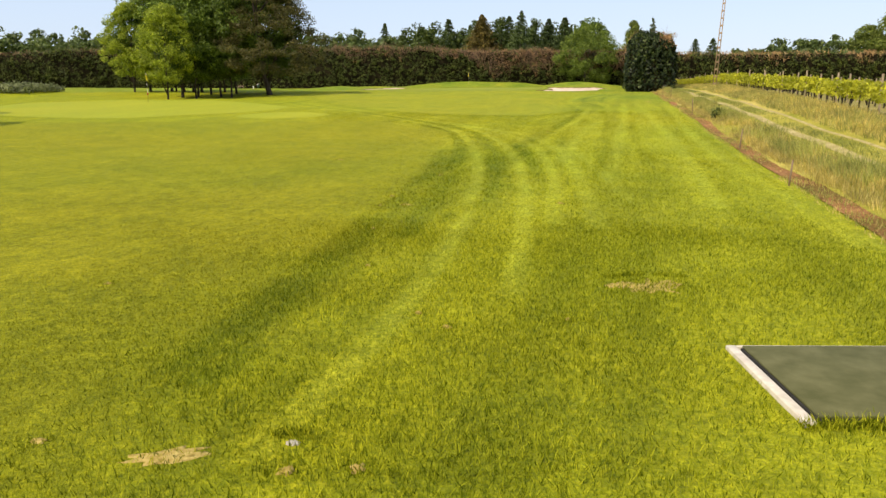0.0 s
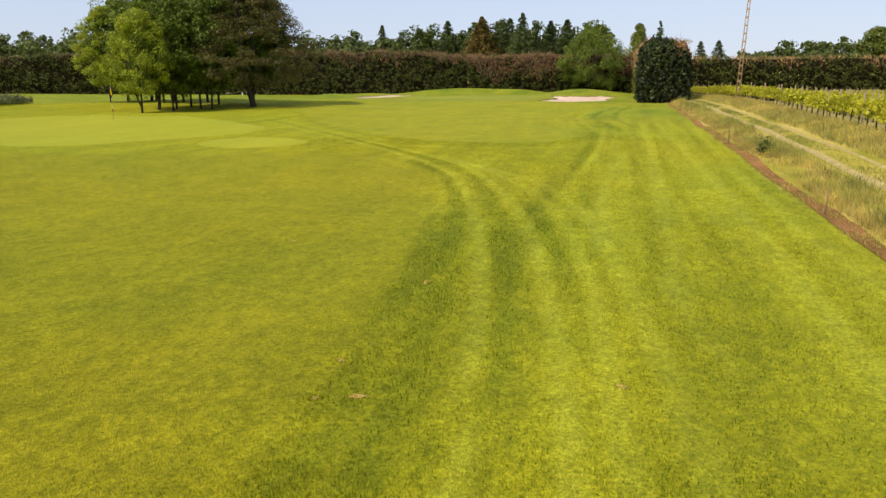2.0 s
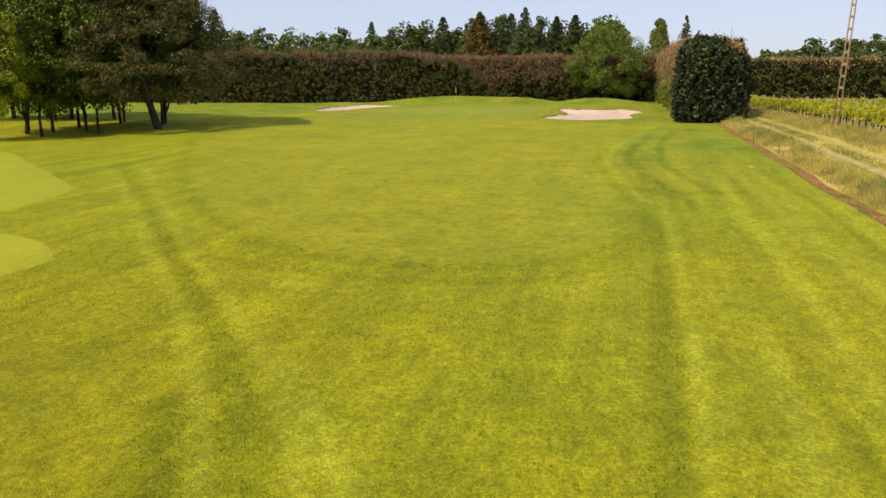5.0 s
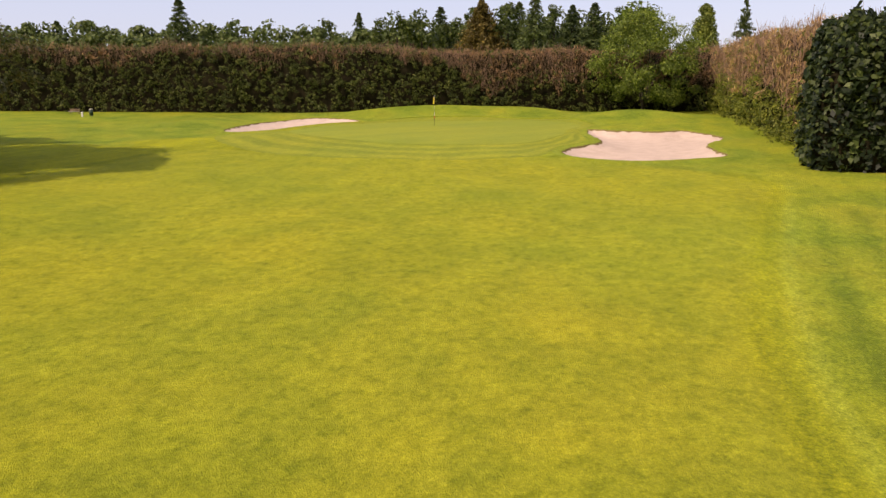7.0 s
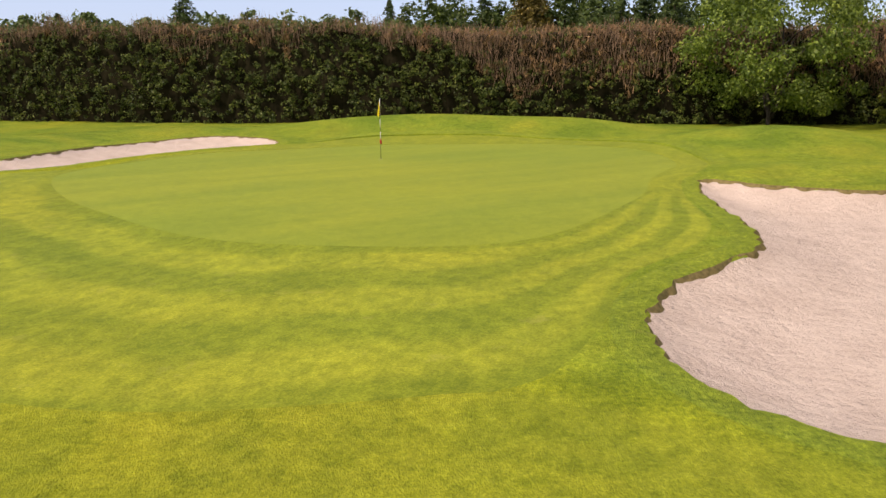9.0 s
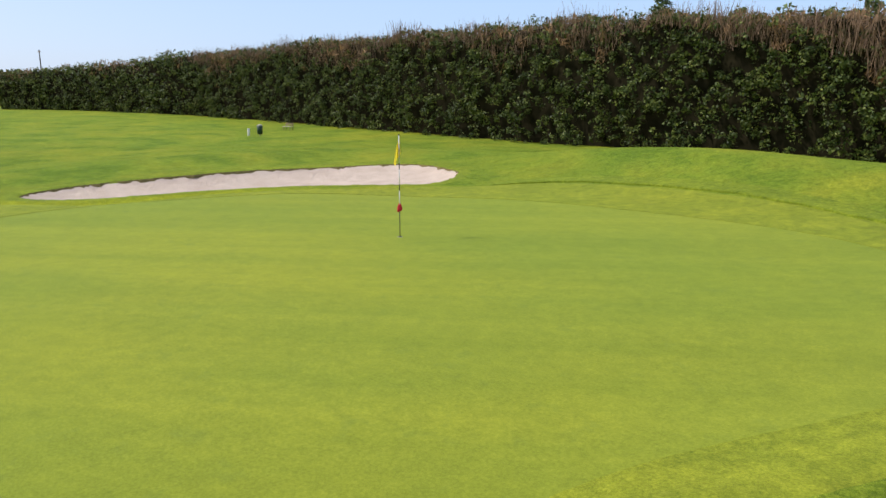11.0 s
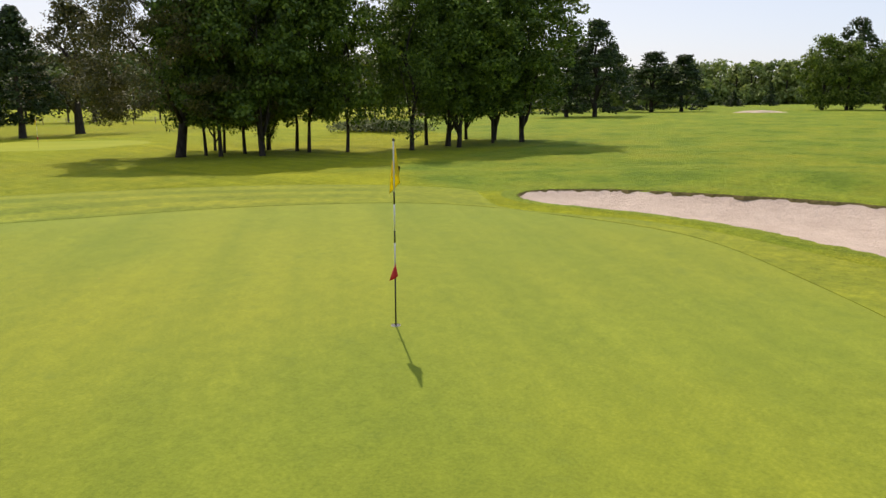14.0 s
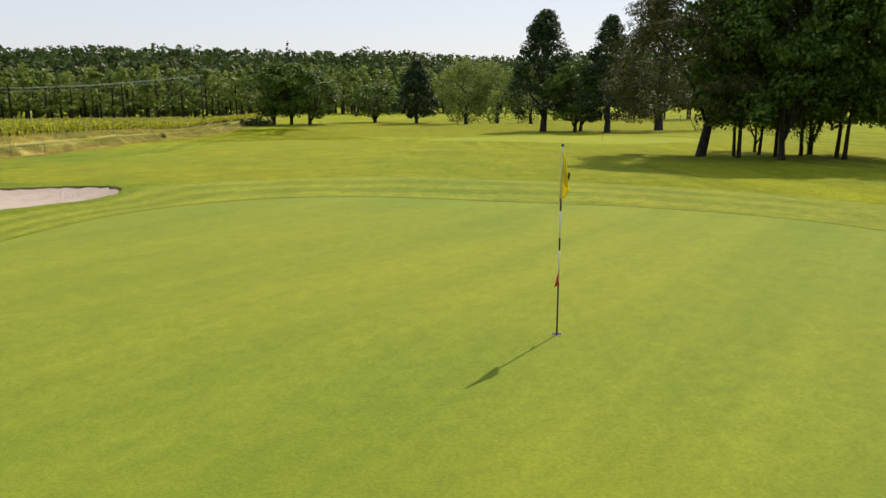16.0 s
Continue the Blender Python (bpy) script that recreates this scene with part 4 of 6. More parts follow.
# ---- hedges ----
def hedge(name, line, height, depth, label, mats, density, size, dry_from, seed, top_jag=0.35, core_gap=0.35, low_end=1.0):
    """A hedge along a line (its front on the right-hand side of the way walked); leaves over a core painted dark as
    inner shade.
    """
    rng = np.random.default_rng(seed)
    green, brown = mats
    c = smooth_line(line, 1.0)
    d = np.gradient(c, axis=0)
    d /= np.linalg.norm(d, axis=1)[:, None]
    nrm = np.stack([d[:, 1], -d[:, 0]], axis=1)
    m = len(c)
    base = land(c[:, 0], c[:, 1]) - 0.1
    top = height + top_jag * (0.5 * np.sin(np.arange(m) * 0.7 + seed) * np.sin(np.arange(m) * 0.23) + rng.uniform(-0.4, 0.4, m))
    top = top * np.linspace(low_end, 1.0, m)
    if density > 155:
        top = top * (1 + 0.125 * np.clip((-1 - c[:, 0]) / 8, 0, 1) * np.clip((c[:, 0] + 62) / 20, 0.5, 1))
    ob = holder(name, 0, 0, 0, label, "hedge")
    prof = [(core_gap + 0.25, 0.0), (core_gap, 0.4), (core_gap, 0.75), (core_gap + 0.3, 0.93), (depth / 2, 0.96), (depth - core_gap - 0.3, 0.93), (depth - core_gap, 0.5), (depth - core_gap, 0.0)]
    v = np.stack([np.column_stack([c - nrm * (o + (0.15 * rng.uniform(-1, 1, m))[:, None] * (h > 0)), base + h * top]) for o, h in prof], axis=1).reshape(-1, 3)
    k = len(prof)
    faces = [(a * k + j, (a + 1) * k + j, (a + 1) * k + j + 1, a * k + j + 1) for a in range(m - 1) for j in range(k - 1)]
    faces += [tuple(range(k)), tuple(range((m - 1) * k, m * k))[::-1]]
    under(new("core", mesh_of("core", v, faces, INNER_SHADE)), ob, "dark shaded inside of the hedge")
    length = np.concatenate([[0], np.cumsum(np.linalg.norm(np.diff(c, axis=0), axis=1))])

    def at(s):
        x, y = np.interp(s, length, c[:, 0]), np.interp(s, length, c[:, 1])
        return np.stack([x, y], 1), np.stack([np.interp(s, length, nrm[:, 0]), np.interp(s, length, nrm[:, 1])], 1), np.interp(s, length, base), np.interp(s, length, top)
    total = length[-1]
    fine = density > 100
    up = np.array([0.0, 0.0, 1.0])

    def dry_line(s, x):
        """Height, as a share, from which the hedge is dry."""
        patchy = 0.10 * np.sin(s * 0.31 + seed) + 0.08 * np.sin(s * 0.83) + 0.06 * np.sin(s * 2.9)
        return dry_from + patchy - 0.36 * np.clip((x + 1) / 6, 0, 1) * (density > 155)

    # shoots: clumps of leaves that stand out from the face and catch the light from above
    per = 24 if fine else 12
    n_c = int(total * (height + 0.5 * depth) * density / per)
    s = rng.uniform(0, total, n_c)
    p, q, b, t = at(s)
    top_side = rng.uniform(0, 1, n_c) < 0.5 * depth / (height + 0.5 * depth)
    hz = np.where(top_side, 0.97, rng.uniform(0.0, 1.0, n_c) ** 0.92)
    bulge = 0.30 * np.sin(s * 2.1 + 3 * np.sin(hz * 7)) * np.sin(hz * 11 + s * 0.7) + 0.22 * np.sin(s * 0.63 + hz * 7 + seed)
    off = np.where(top_side, -rng.uniform(0.2, depth - 0.2, n_c), bulge + rng.normal(0.0, 0.2, n_c) - 0.4 * np.clip(hz - 0.82, 0, 1))
    cent = np.column_stack([p + q * off[:, None], b + hz * t])
    wide = (0.2 + 0.26 * rng.uniform(0, 1, n_c) ** 1.5) * (1.0 if fine else 1.6)
    dry = (hz + rng.normal(0, 0.10, n_c)) > dry_line(s, p[:, 0])
    green_in = dry & (rng.uniform(0, 1, n_c) < np.where(p[:, 0] < -6, 0.45, 0.2) * (1.0 if fine else 0.4))
    dry &= ~green_in
    face = np.column_stack([q, np.zeros(n_c)])

    def spread(mask, k, lift, open_out):
        """Places and ways of k pieces round each picked clump."""
        i = np.repeat(np.nonzero(mask)[0], k)
        d = rng.normal(size=(len(i), 3)) + open_out * face[i] + lift * up
        d /= np.linalg.norm(d, axis=1)[:, None]
        return cent[i] + d * (wide[i] * rng.uniform(0.55, 1.0, len(i)))[:, None] * np.array([1, 1, 0.85]), d
    pos, d = spread(~dry, per, 0.55, 0.9)
    under(new("foliage", quads_mesh("foliage", leaves(rng, pos, size, 0.45, d * 0.9 + up * 0.25, 0.55), green)), ob, kind="stuff", label="small dark green hedge leaves")
    if dry.sum() > 10:
        pos, d = spread(dry, int(per * 0.55), 0.2, 0.5)
        under(new("dry_foliage", quads_mesh("dry_foliage", leaves(rng, pos, size * 2.3, 0.5, d * 0.5, 0.13, droop=-2.4), brown)), ob, kind="stuff", label="dry brown hedge growth")
    # bare stems in the dry upper part and along the top
    nt = int(total * (210.0 if density > 155 else 120.0 if fine else 4.0))
    s = rng.uniform(0, total, nt)
    p, q, b, t = at(s)
    on_face = rng.uniform(0, 1, nt) < 0.72
    low = np.clip(dry_line(s, p[:, 0]) - 0.08, 0.12, 0.9)
    z0 = np.where(on_face, low + (0.93 - low) * rng.uniform(0, 1, nt), rng.uniform(0.84, 0.96, nt))
    off = np.where(on_face, 0.12 + rng.normal(0, 0.2, nt), -rng.uniform(0.0, depth * 0.7, nt))
    a = np.column_stack([p + q * off[:, None], b + t * z0])
    long = rng.uniform(0.3, 1.15, nt) * (1.0 + 0.35 * np.sin(s * 0.8)) * np.where(on_face, 0.85, 0.45 - 0.2 * off)
    e = a + np.column_stack([rng.normal(0, 0.2, (nt, 2)) * long[:, None], long])
    w = np.column_stack([rng.normal(0, 1, (nt, 2)), np.zeros(nt)])
    w = w / np.linalg.norm(w, axis=1)[:, None] * (rng.uniform(0.006, 0.018, nt) * max(1, size / 0.16))[:, None]
    keep = ~on_face | (p[:, 0] > -5) | (rng.uniform(0, 1, nt) < 0.4)
    under(new("brushwood", quads_mesh("brushwood", np.stack([a - w, a + w, e + w * 0.5, e - w * 0.5], 1)[keep], TWIG)), ob, kind="stuff", label="bare grey-brown twigs")
    return ob


hedge("hedge", [(-62, 24.6), (-40, 24.4), (-20, 23.3), (-8, 22.5), (4, 22.2), (16, 22.2), (27.5, 22.8)], 6.05, 3.2, "tall clipped hedge, green below and dry brown on top", (HEDGE_GREEN, HEDGE_DRY), 185, 0.15, 0.86, 3)
hedge("hedge", [(-99.0, 14.4), (-91, 17.6), (-80, 21.4), (-62, 24.6)], 6.5, 3.2, "long tall clipped dark green hedge", (HEDGE_GREEN, HEDGE_DRY), 60, 0.22, 0.95, 4, low_end=0.7)
hedge("hedge", [(31, 27), (60, 30), (95, 33), (150, 36)], 5.8, 3.0, "tall clipped hedge behind the vineyard, tan along its top", (HEDGE_GREEN, HEDGE_STRAW), 56, 0.24, 0.87, 5, top_jag=0.15)
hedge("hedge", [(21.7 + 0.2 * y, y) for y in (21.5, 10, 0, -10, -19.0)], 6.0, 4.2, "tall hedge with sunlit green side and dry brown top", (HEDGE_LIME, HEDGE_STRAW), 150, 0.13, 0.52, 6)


# ---- trees ----
def clumps(rng, n, r, z0, z1, shape, hollow=0.68):
    """Clump centres of a crown; shape(u) is the crown's relative radius at the height u from 0 to 1."""
    u = rng.uniform(0, 1, n) ** 0.9
    a = rng.uniform(0, 2 * math.pi, n)
    rad = r * np.array([shape(k) for k in u]) * (hollow + (1 - hollow) * rng.uniform(0, 1, n) ** 0.5) * (1 + 0.14 * np.sin(3 * a + 1.3) + 0.1 * np.sin(5 * a + u * 6))
    out = np.stack([rad * np.cos(a), rad * np.sin(a), z0 + (z1 - z0) * u], axis=1)
    if shape is round_shape and n > 30:
        # most clumps gather round the ends of the big boughs
        k = 11
        bu = (np.arange(k) + rng.uniform(0.1, 0.9, k)) / k
        ba = np.arange(k) * 2.4 + rng.uniform(-0.4, 0.4, k)
        br = r * np.array([shape(q) for q in bu]) * rng.uniform(0.5, 0.82, k)
        ends = np.stack([br * np.cos(ba), br * np.sin(ba), z0 + (z1 - z0) * bu], axis=1)
        pick = rng.uniform(0, 1, n) < 0.52
        which = rng.integers(0, k, n)
        lobe = ends[which] + rng.normal(0, 1, (n, 3)) * np.array([0.2 * r, 0.2 * r, 0.075 * (z1 - z0)])
        lobe[:, 2] = np.clip(lobe[:, 2], z0 * 0.9, z1)
        out = np.where(pick[:, None], lobe, out)
    return out


def crown_leaves(rng, cents, per, cr, size, droop=0.0, flat=0.75, taper=None, aspect=0.62):
    n = len(cents) * per
    cr = cr * (taper if taper is not None else 1.0)
    d = rng.normal(size=(n, 3))
    d /= np.linalg.norm(d, axis=1)[:, None]
    rr = np.repeat(cr * rng.uniform(0.6, 1.25, len(cents)), per) * rng.uniform(0.35, 1.0, n) ** 0.6
    pos = np.repeat(cents, per, axis=0) + d * rr[:, None] * np.array([1, 1, flat])
    return leaves(rng, pos, size, 0.4, d * 0.95 + np.array([0, 0, 0.5]), aspect, droop)


def round_shape(u):
    return max(0.18, math.sin(math.pi * (0.12 + 0.86 * u)) ** 0.75)


def cone_shape(u):
    return max(0.05, (1 - u) ** 0.65) * (0.8 + 0.2 * math.cos(u * 42))


def pine_shape(u):
    return max(0.12, (1 - u ** 1.6) * (0.72 + 0.28 * min(1, u * 5)))


def spire_shape(u):
    return max(0.04, (1 - u) ** 0.75) * min(1.0, 0.55 + 3 * u) * (0.92 + 0.08 * math.cos(u * 30))


def dome_shape(u):
    return max(0.1, math.sqrt(max(0.0, 1 - u ** 2.4)))


def tier_leaves(rng, n, per, h, r, clear, size, droop):
    """Sprays of needles along boughs that stand in tiers up to a thin leader."""
    tiers = max(6, int((h - clear) / 0.8))
    u = np.clip((np.floor(rng.uniform(0, 1, n) ** 1.1 * tiers) + 0.5 + rng.normal(0, 0.34, n)) / tiers, 0, 0.985)
    reach = r * (1 - u) ** 0.9 * rng.uniform(0.5, 1.15, n) + 0.15
    a = rng.uniform(0, 2 * math.pi, n)
    i = np.repeat(np.arange(n), per)
    k = len(i)
    f = rng.uniform(0.12, 1.0, k) ** 0.8
    side = rng.normal(0, 0.17, k) * reach[i] * (1.1 - f)
    x = reach[i] * f * np.cos(a[i]) - side * np.sin(a[i])
    y = reach[i] * f * np.sin(a[i]) + side * np.cos(a[i])
    z = clear + (h - clear) * u[i] - 0.24 * droop * reach[i] * f ** 1.6 + rng.normal(0, 0.06, k) * (0.4 + reach[i])
    lead = rng.uniform(0, 1, 24)
    x, y = np.concatenate([x, 0.12 * (1 - lead) * np.cos(lead * 40)]), np.concatenate([y, 0.12 * (1 - lead) * np.sin(lead * 40)])
    z = np.concatenate([z, h - 1.3 + 1.5 * lead])
    grow = np.concatenate([0.55 + 0.6 * (1 - u[i]), np.full(24, 0.5)])
    up = np.column_stack([rng.normal(0, 0.4, len(x)), rng.normal(0, 0.4, len(x)), np.ones(len(x))])
    q = leaves(rng, np.column_stack([x, y, z]), size, 0.4, up, 0.42, 0.5)
    c = q.mean(axis=1, keepdims=True)
    return c + (q - c) * grow[:, None, None]


def tree(name, label, h, r, clear, shape, mat, n_clumps, per, cr, size, seed, trunk_r=0.16, bend=0.25, limbs=5, forked=False, droop=0.0, flat=0.75, category="tree", group="", lean=0.0, aspect=0.62):
    """A tree at the origin: tapered trunk, limbs and a crown of leaves from the height clear up."""
    rng = np.random.default_rng(seed)
    ob = holder(name, 0, 0, 0, label, category, group)
    top = h * (0.92 if shape in (cone_shape, pine_shape) else 0.72)
    pts = [(0, 0, -0.25), (0.02, 0, 0.15)] + [(bend * math.sin(k * 1.3 + seed) * k / 5 + lean * min(k, 2) / 2, bend * math.cos(k * 1.7 + seed) * k / 5, 0.15 + (top - 0.15) * k / 6) for k in range(1, 7)]
    bm = bmesh.new()
    tube(bm, pts, [trunk_r * 1.7, trunk_r * 1.15] + [trunk_r * (1 - 0.135 * k) for k in range(1, 7)], 9)
    part("trunk", bm, BARK, ob)
    for k in range(limbs):
        a = 2 * math.pi * (k + rng.uniform(-0.3, 0.3)) / max(1, limbs)
        z0 = clear * (0.55 if forked else 0.85) + (h - clear) * 0.09 * k
        fork = forked and k < 3
        reach = r * rng.uniform(0.5, 0.8)
        rise = (h - z0) * rng.uniform(0.3, 0.5) if shape is not cone_shape else 0.1
        bm = bmesh.new()
        x0, y0 = np.interp(z0, [p[2] for p in pts], [p[0] for p in pts]), np.interp(z0, [p[2] for p in pts], [p[1] for p in pts])
        ca, sa = math.cos(a), math.sin(a)
        if fork:
            z0 = clear * (0.32 + 0.12 * k)
            reach = r * 0.45
            tube(bm, [(0, 0, z0 - 0.1), (ca * 0.3, sa * 0.3, z0 + 0.35), (ca * 0.55, sa * 0.55, z0 + 1.1), (ca * 0.8, sa * 0.8, clear + 1.2), (ca * reach, sa * reach, clear + (h - clear) * 0.5)], [trunk_r * 0.62, trunk_r * 0.58, trunk_r * 0.5, trunk_r * 0.4, trunk_r * 0.12], 7)
            part("limb", bm, BARK, ob)
            continue
        tube(bm, [(x0, y0, z0), (x0 + ca * reach * 0.35, y0 + sa * reach * 0.35, z0 + rise * 0.5), (x0 + ca * reach, y0 + sa * reach, z0 + rise)], [trunk_r * 0.5, trunk_r * 0.33, trunk_r * 0.1], 6)
        part("limb", bm, BARK, ob)
    if shape is cone_shape:
        quads = tier_leaves(rng, n_clumps, per, h, r, clear, size, max(droop, 0.4))
    else:
        quads = crown_leaves(rng, clumps(rng, n_clumps, r, clear, h - cr * 0.6, shape), per, cr, size, droop, flat, None, aspect)
    under(new("crown", quads_mesh("crown", quads, mat)), ob)
    return ob


def place(ob, spots, sink=0.05):
    """Puts a tree and its copies at spots (x, y, scale, width, turn)."""
    for k, (x, y, s, w, turn) in enumerate(spots):
        m = pose(x, y, land_at(x, y) - sink, 0, 0, turn) @ Matrix.Diagonal((w, w, s, 1))
        if k == 0:
            ob.matrix_basis = m
        else:
            copy_thing(ob, m)


GROVE = "trees of the grove"
place(tree("pine_tree", "broad pine with brownish green needles", 12.4, 5.9, 1.9, pine_shape, NEEDLE_PINE, 340, 230, 0.86, 0.2, 11, 0.24, 0.3, 7, droop=0.4, flat=0.5, group=GROVE, lean=-0.9, aspect=0.26), [(-20.1, -26.7, 1.02, 1.0, 20)])
place(tree("broadleaf_tree", "leafy green tree with a slim dark trunk", 10.6, 3.1, 2.1, round_shape, LEAF_GREEN, 160, 110, 0.74, 0.195, 12, 0.10, 0.5, 5, group=GROVE),
      [(-20.7, -24.4, 1.05, 1, 0), (-26.7, -24.5, 1.1, 1, 70), (-24.8, -22.0, 1.08, 0.95, 140), (-31.6, -18.6, 1.05, 1, 200), (-33.8, -15.2, 0.95, 0.9, 250), (-25.5, -19.9, 0.95, 0.9, 60), (-24.9, -26.9, 0.95, 1, 200), (-26.3, -30.0, 0.9, 0.9, 110), (-23.4, -28.4, 1.0, 0.9, 310)])
place(tree("broadleaf_tree", "leafy tree with a thick forked trunk", 11.2, 3.4, 2.4, round_shape, LEAF_GREEN, 190, 110, 0.76, 0.20, 13, 0.14, 0.6, 6, True, group=GROVE),
      [(-21.4, -22.2, 1.0, 1, 30), (-31.2, -16.9, 1.05, 1.05, 120), (-30.6, -15.8, 0.8, 0.9, 210), (-36.3, -16.4, 0.95, 1.1, 150), (-34.9, -13.8, 0.95, 1.05, 20), (-28.3, -28.2, 0.92, 1.0, 80)])
place(tree("broadleaf_tree", "young tree with light yellow-green leaves", 9.6, 2.9, 1.9, round_shape, LEAF_LIME, 150, 170, 0.66, 0.14, 14, 0.10, 0.25, 5, True, group=GROVE),
      [(-37.1, -18.8, 1.0, 1.0, 0), (-28.0, -32.6, 0.9, 0.85, 140)])
place(tree("birch_tree", "thin weeping tree with fine leaves", 9.8, 2.4, 1.5, round_shape, LEAF_GREEN, 130, 130, 0.7, 0.12, 15, 0.12, 0.3, 4, droop=1.5, flat=1.3, group=GROVE),
      [(-27.6, -17.1, 1.05, 1, 0), (-27.0, -27.4, 0.95, 0.85, 80)])

# the corner by the hedges
place(tree("broadleaf_tree", "green tree in the corner of the hedges", 8.6, 5.2, 1.3, round_shape, LEAF_CORNER, 170, 150, 0.85, 0.17, 21, 0.12, 0.5, 6, True, droop=0.8), [(18.8, 19.6, 1.12, 1, 0)])
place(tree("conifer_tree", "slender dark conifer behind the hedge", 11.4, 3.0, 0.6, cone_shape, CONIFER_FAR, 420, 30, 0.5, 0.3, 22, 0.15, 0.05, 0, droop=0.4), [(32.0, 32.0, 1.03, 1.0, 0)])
place(tree("poplar_tree", "upright light green poplar behind the hedge", 12.4, 2.9, 1.0, spire_shape, LEAF_SUN, 190, 80, 0.8, 0.28, 23, 0.2, 0.1, 3), [(31.6, 45.0, 1.0, 1, 0)])
place(tree("broadleaf_tree", "tall green tree behind the hedge", 14.0, 4.2, 3.0, round_shape, LEAF_GREEN, 150, 70, 1.3, 0.5, 24, 0.22, 0.4, 4), [(26.4, 60.0, 1.0, 1, 0)])
place(tree("broadleaf_tree", "tall light green tree beyond the vineyard", 14.0, 4.2, 2.0, round_shape, LEAF_SUN, 170, 110, 1.1, 0.34, 27, 0.22, 0.4, 4), [(118.0, 126.0, 1.26, 1.5, 40), (128.0, 123.0, 1.34, 1.6, 90), (139.0, 120.0, 1.4, 1.6, 10)])
place(tree("broadleaf_tree", "broad brownish conifer behind the hedge", 17.4, 9.6, 2.0, cone_shape, BROWN_CONIFER, 760, 28, 1.4, 0.7, 25, 0.3, 0.3, 4), [(4.0, 85.0, 1.0, 1, 0)])
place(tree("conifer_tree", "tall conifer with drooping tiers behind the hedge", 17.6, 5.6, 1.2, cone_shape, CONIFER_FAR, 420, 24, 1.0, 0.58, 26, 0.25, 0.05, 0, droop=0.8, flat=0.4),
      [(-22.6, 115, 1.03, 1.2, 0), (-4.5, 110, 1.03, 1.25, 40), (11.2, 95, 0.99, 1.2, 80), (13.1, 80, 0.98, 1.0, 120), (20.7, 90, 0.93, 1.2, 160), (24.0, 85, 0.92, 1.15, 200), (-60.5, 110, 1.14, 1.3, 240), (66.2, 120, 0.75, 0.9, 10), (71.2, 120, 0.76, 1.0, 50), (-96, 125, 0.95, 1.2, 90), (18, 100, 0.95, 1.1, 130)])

# west
place(tree("broadleaf_tree", "rounded green tree standing in open grass", 11.4, 4.4, 1.2, round_shape, LEAF_CORNER, 150, 60, 1.1, 0.42, 31, 0.3, 0.3, 5), [(-120.4, -2.1, 0.97, 0.82, 0), (-118.3, 1.2, 0.89, 0.95, 50), (-120.2, 6.3, 0.88, 0.85, 120)])
place(tree("conifer_tree", "dark conifer among the green trees", 14.2, 3.0, 2.0, round_shape, NEEDLE_DARK, 80, 50, 1.0, 0.42, 32, 0.3, 0.1, 0), [(-124.0, 1.7, 0.96, 1, 0)])
place(tree("broadleaf_tree", "dark domed tree near the house", 10.4, 4.6, 1.0, dome_shape, NEEDLE_DARK, 300, 50, 0.9, 0.42, 33, 0.3, 0.1, 3), [(-171.0, 16.2, 1.0, 0.86, 0)])
place(tree("pine_tree", "tall open pine with tiered branches", 13.2, 4.4, 0.8, pine_shape, NEEDLE_DARK, 190, 60, 1.0, 0.34, 34, 0.28, 0.3, 6, flat=0.4),
      [(-84.2, -25.6, 0.92, 1, 0), (-83.2, -29.0, 0.85, 0.9, 60), (-113.6, -26.1, 0.8, 1.2, 100), (-114.6, -21.6, 0.75, 1, 160)])
place(tree("conifer_tree", "dark evergreen shrub by the far fairway", 5.4, 2.4, 0.3, cone_shape, NEEDLE_DARK, 120, 22, 0.6, 0.4, 35, 0.15, 0.05, 0), [(-187, -16.8, 1, 1, 0), (-180, -24, 0.7, 1.2, 50)])

# south-west
place(tree("conifer_tree", "tall dark conifer beside the southern green", 14.6, 4.2, 1.8, spire_shape, NEEDLE_DARK, 240, 70, 0.8, 0.26, 41, 0.3, 0.2, 4), [(-31.6, -74.9, 0.97, 1.25, 0)])
place(tree("conifer_tree", "pointed dark conifer beside the southern green", 12.8, 3.0, 1.4, spire_shape, NEEDLE_DARK, 200, 60, 0.62, 0.26, 42, 0.25, 0.1, 0, droop=0.6), [(-35.4, -66.2, 0.98, 1.3, 0)])
place(tree("broadleaf_tree", "leafy forked tree between the conifers", 8.4, 2.9, 1.8, round_shape, LEAF_GREEN, 80, 60, 0.8, 0.3, 43, 0.2, 0.3, 5, True), [(-33.4, -70.0, 1.0, 1, 0), (-36.0, -74, 0.85, 1, 80), (-19.2, -118, 0.8, 1.5, 30)])
place(tree("cedar_tree", "large grey-green tree with feathery branches", 14.4, 5.6, 2.2, pine_shape, NEEDLE_PINE, 140, 60, 1.1, 0.3, 44, 0.4, 0.3, 6, droop=1.0), [(-43.8, -69.6, 1.0, 1.15, 0)])
place(tree("willow_tree", "grey-green weeping tree by the far grass", 9.8, 4.2, 1.4, round_shape, POPLAR, 90, 60, 1.0, 0.3, 45, 0.25, 0.4, 5, droop=2.0, flat=1.3), [(-28.8, -97.0, 0.95, 1, 0), (-34.5, -99.4, 1.0, 1, 90), (-31, -104, 1.0, 1, 150), (-41.0, -102, 1.0, 1.1, 40)])
place(tree("conifer_tree", "broad dark tree at the end of the course", 10.4, 3.6, 1.2, spire_shape, NEEDLE_DARK, 150, 60, 0.85, 0.32, 46, 0.25, 0.2, 4), [(-24.5, -110, 1.0, 1.1, 0)])
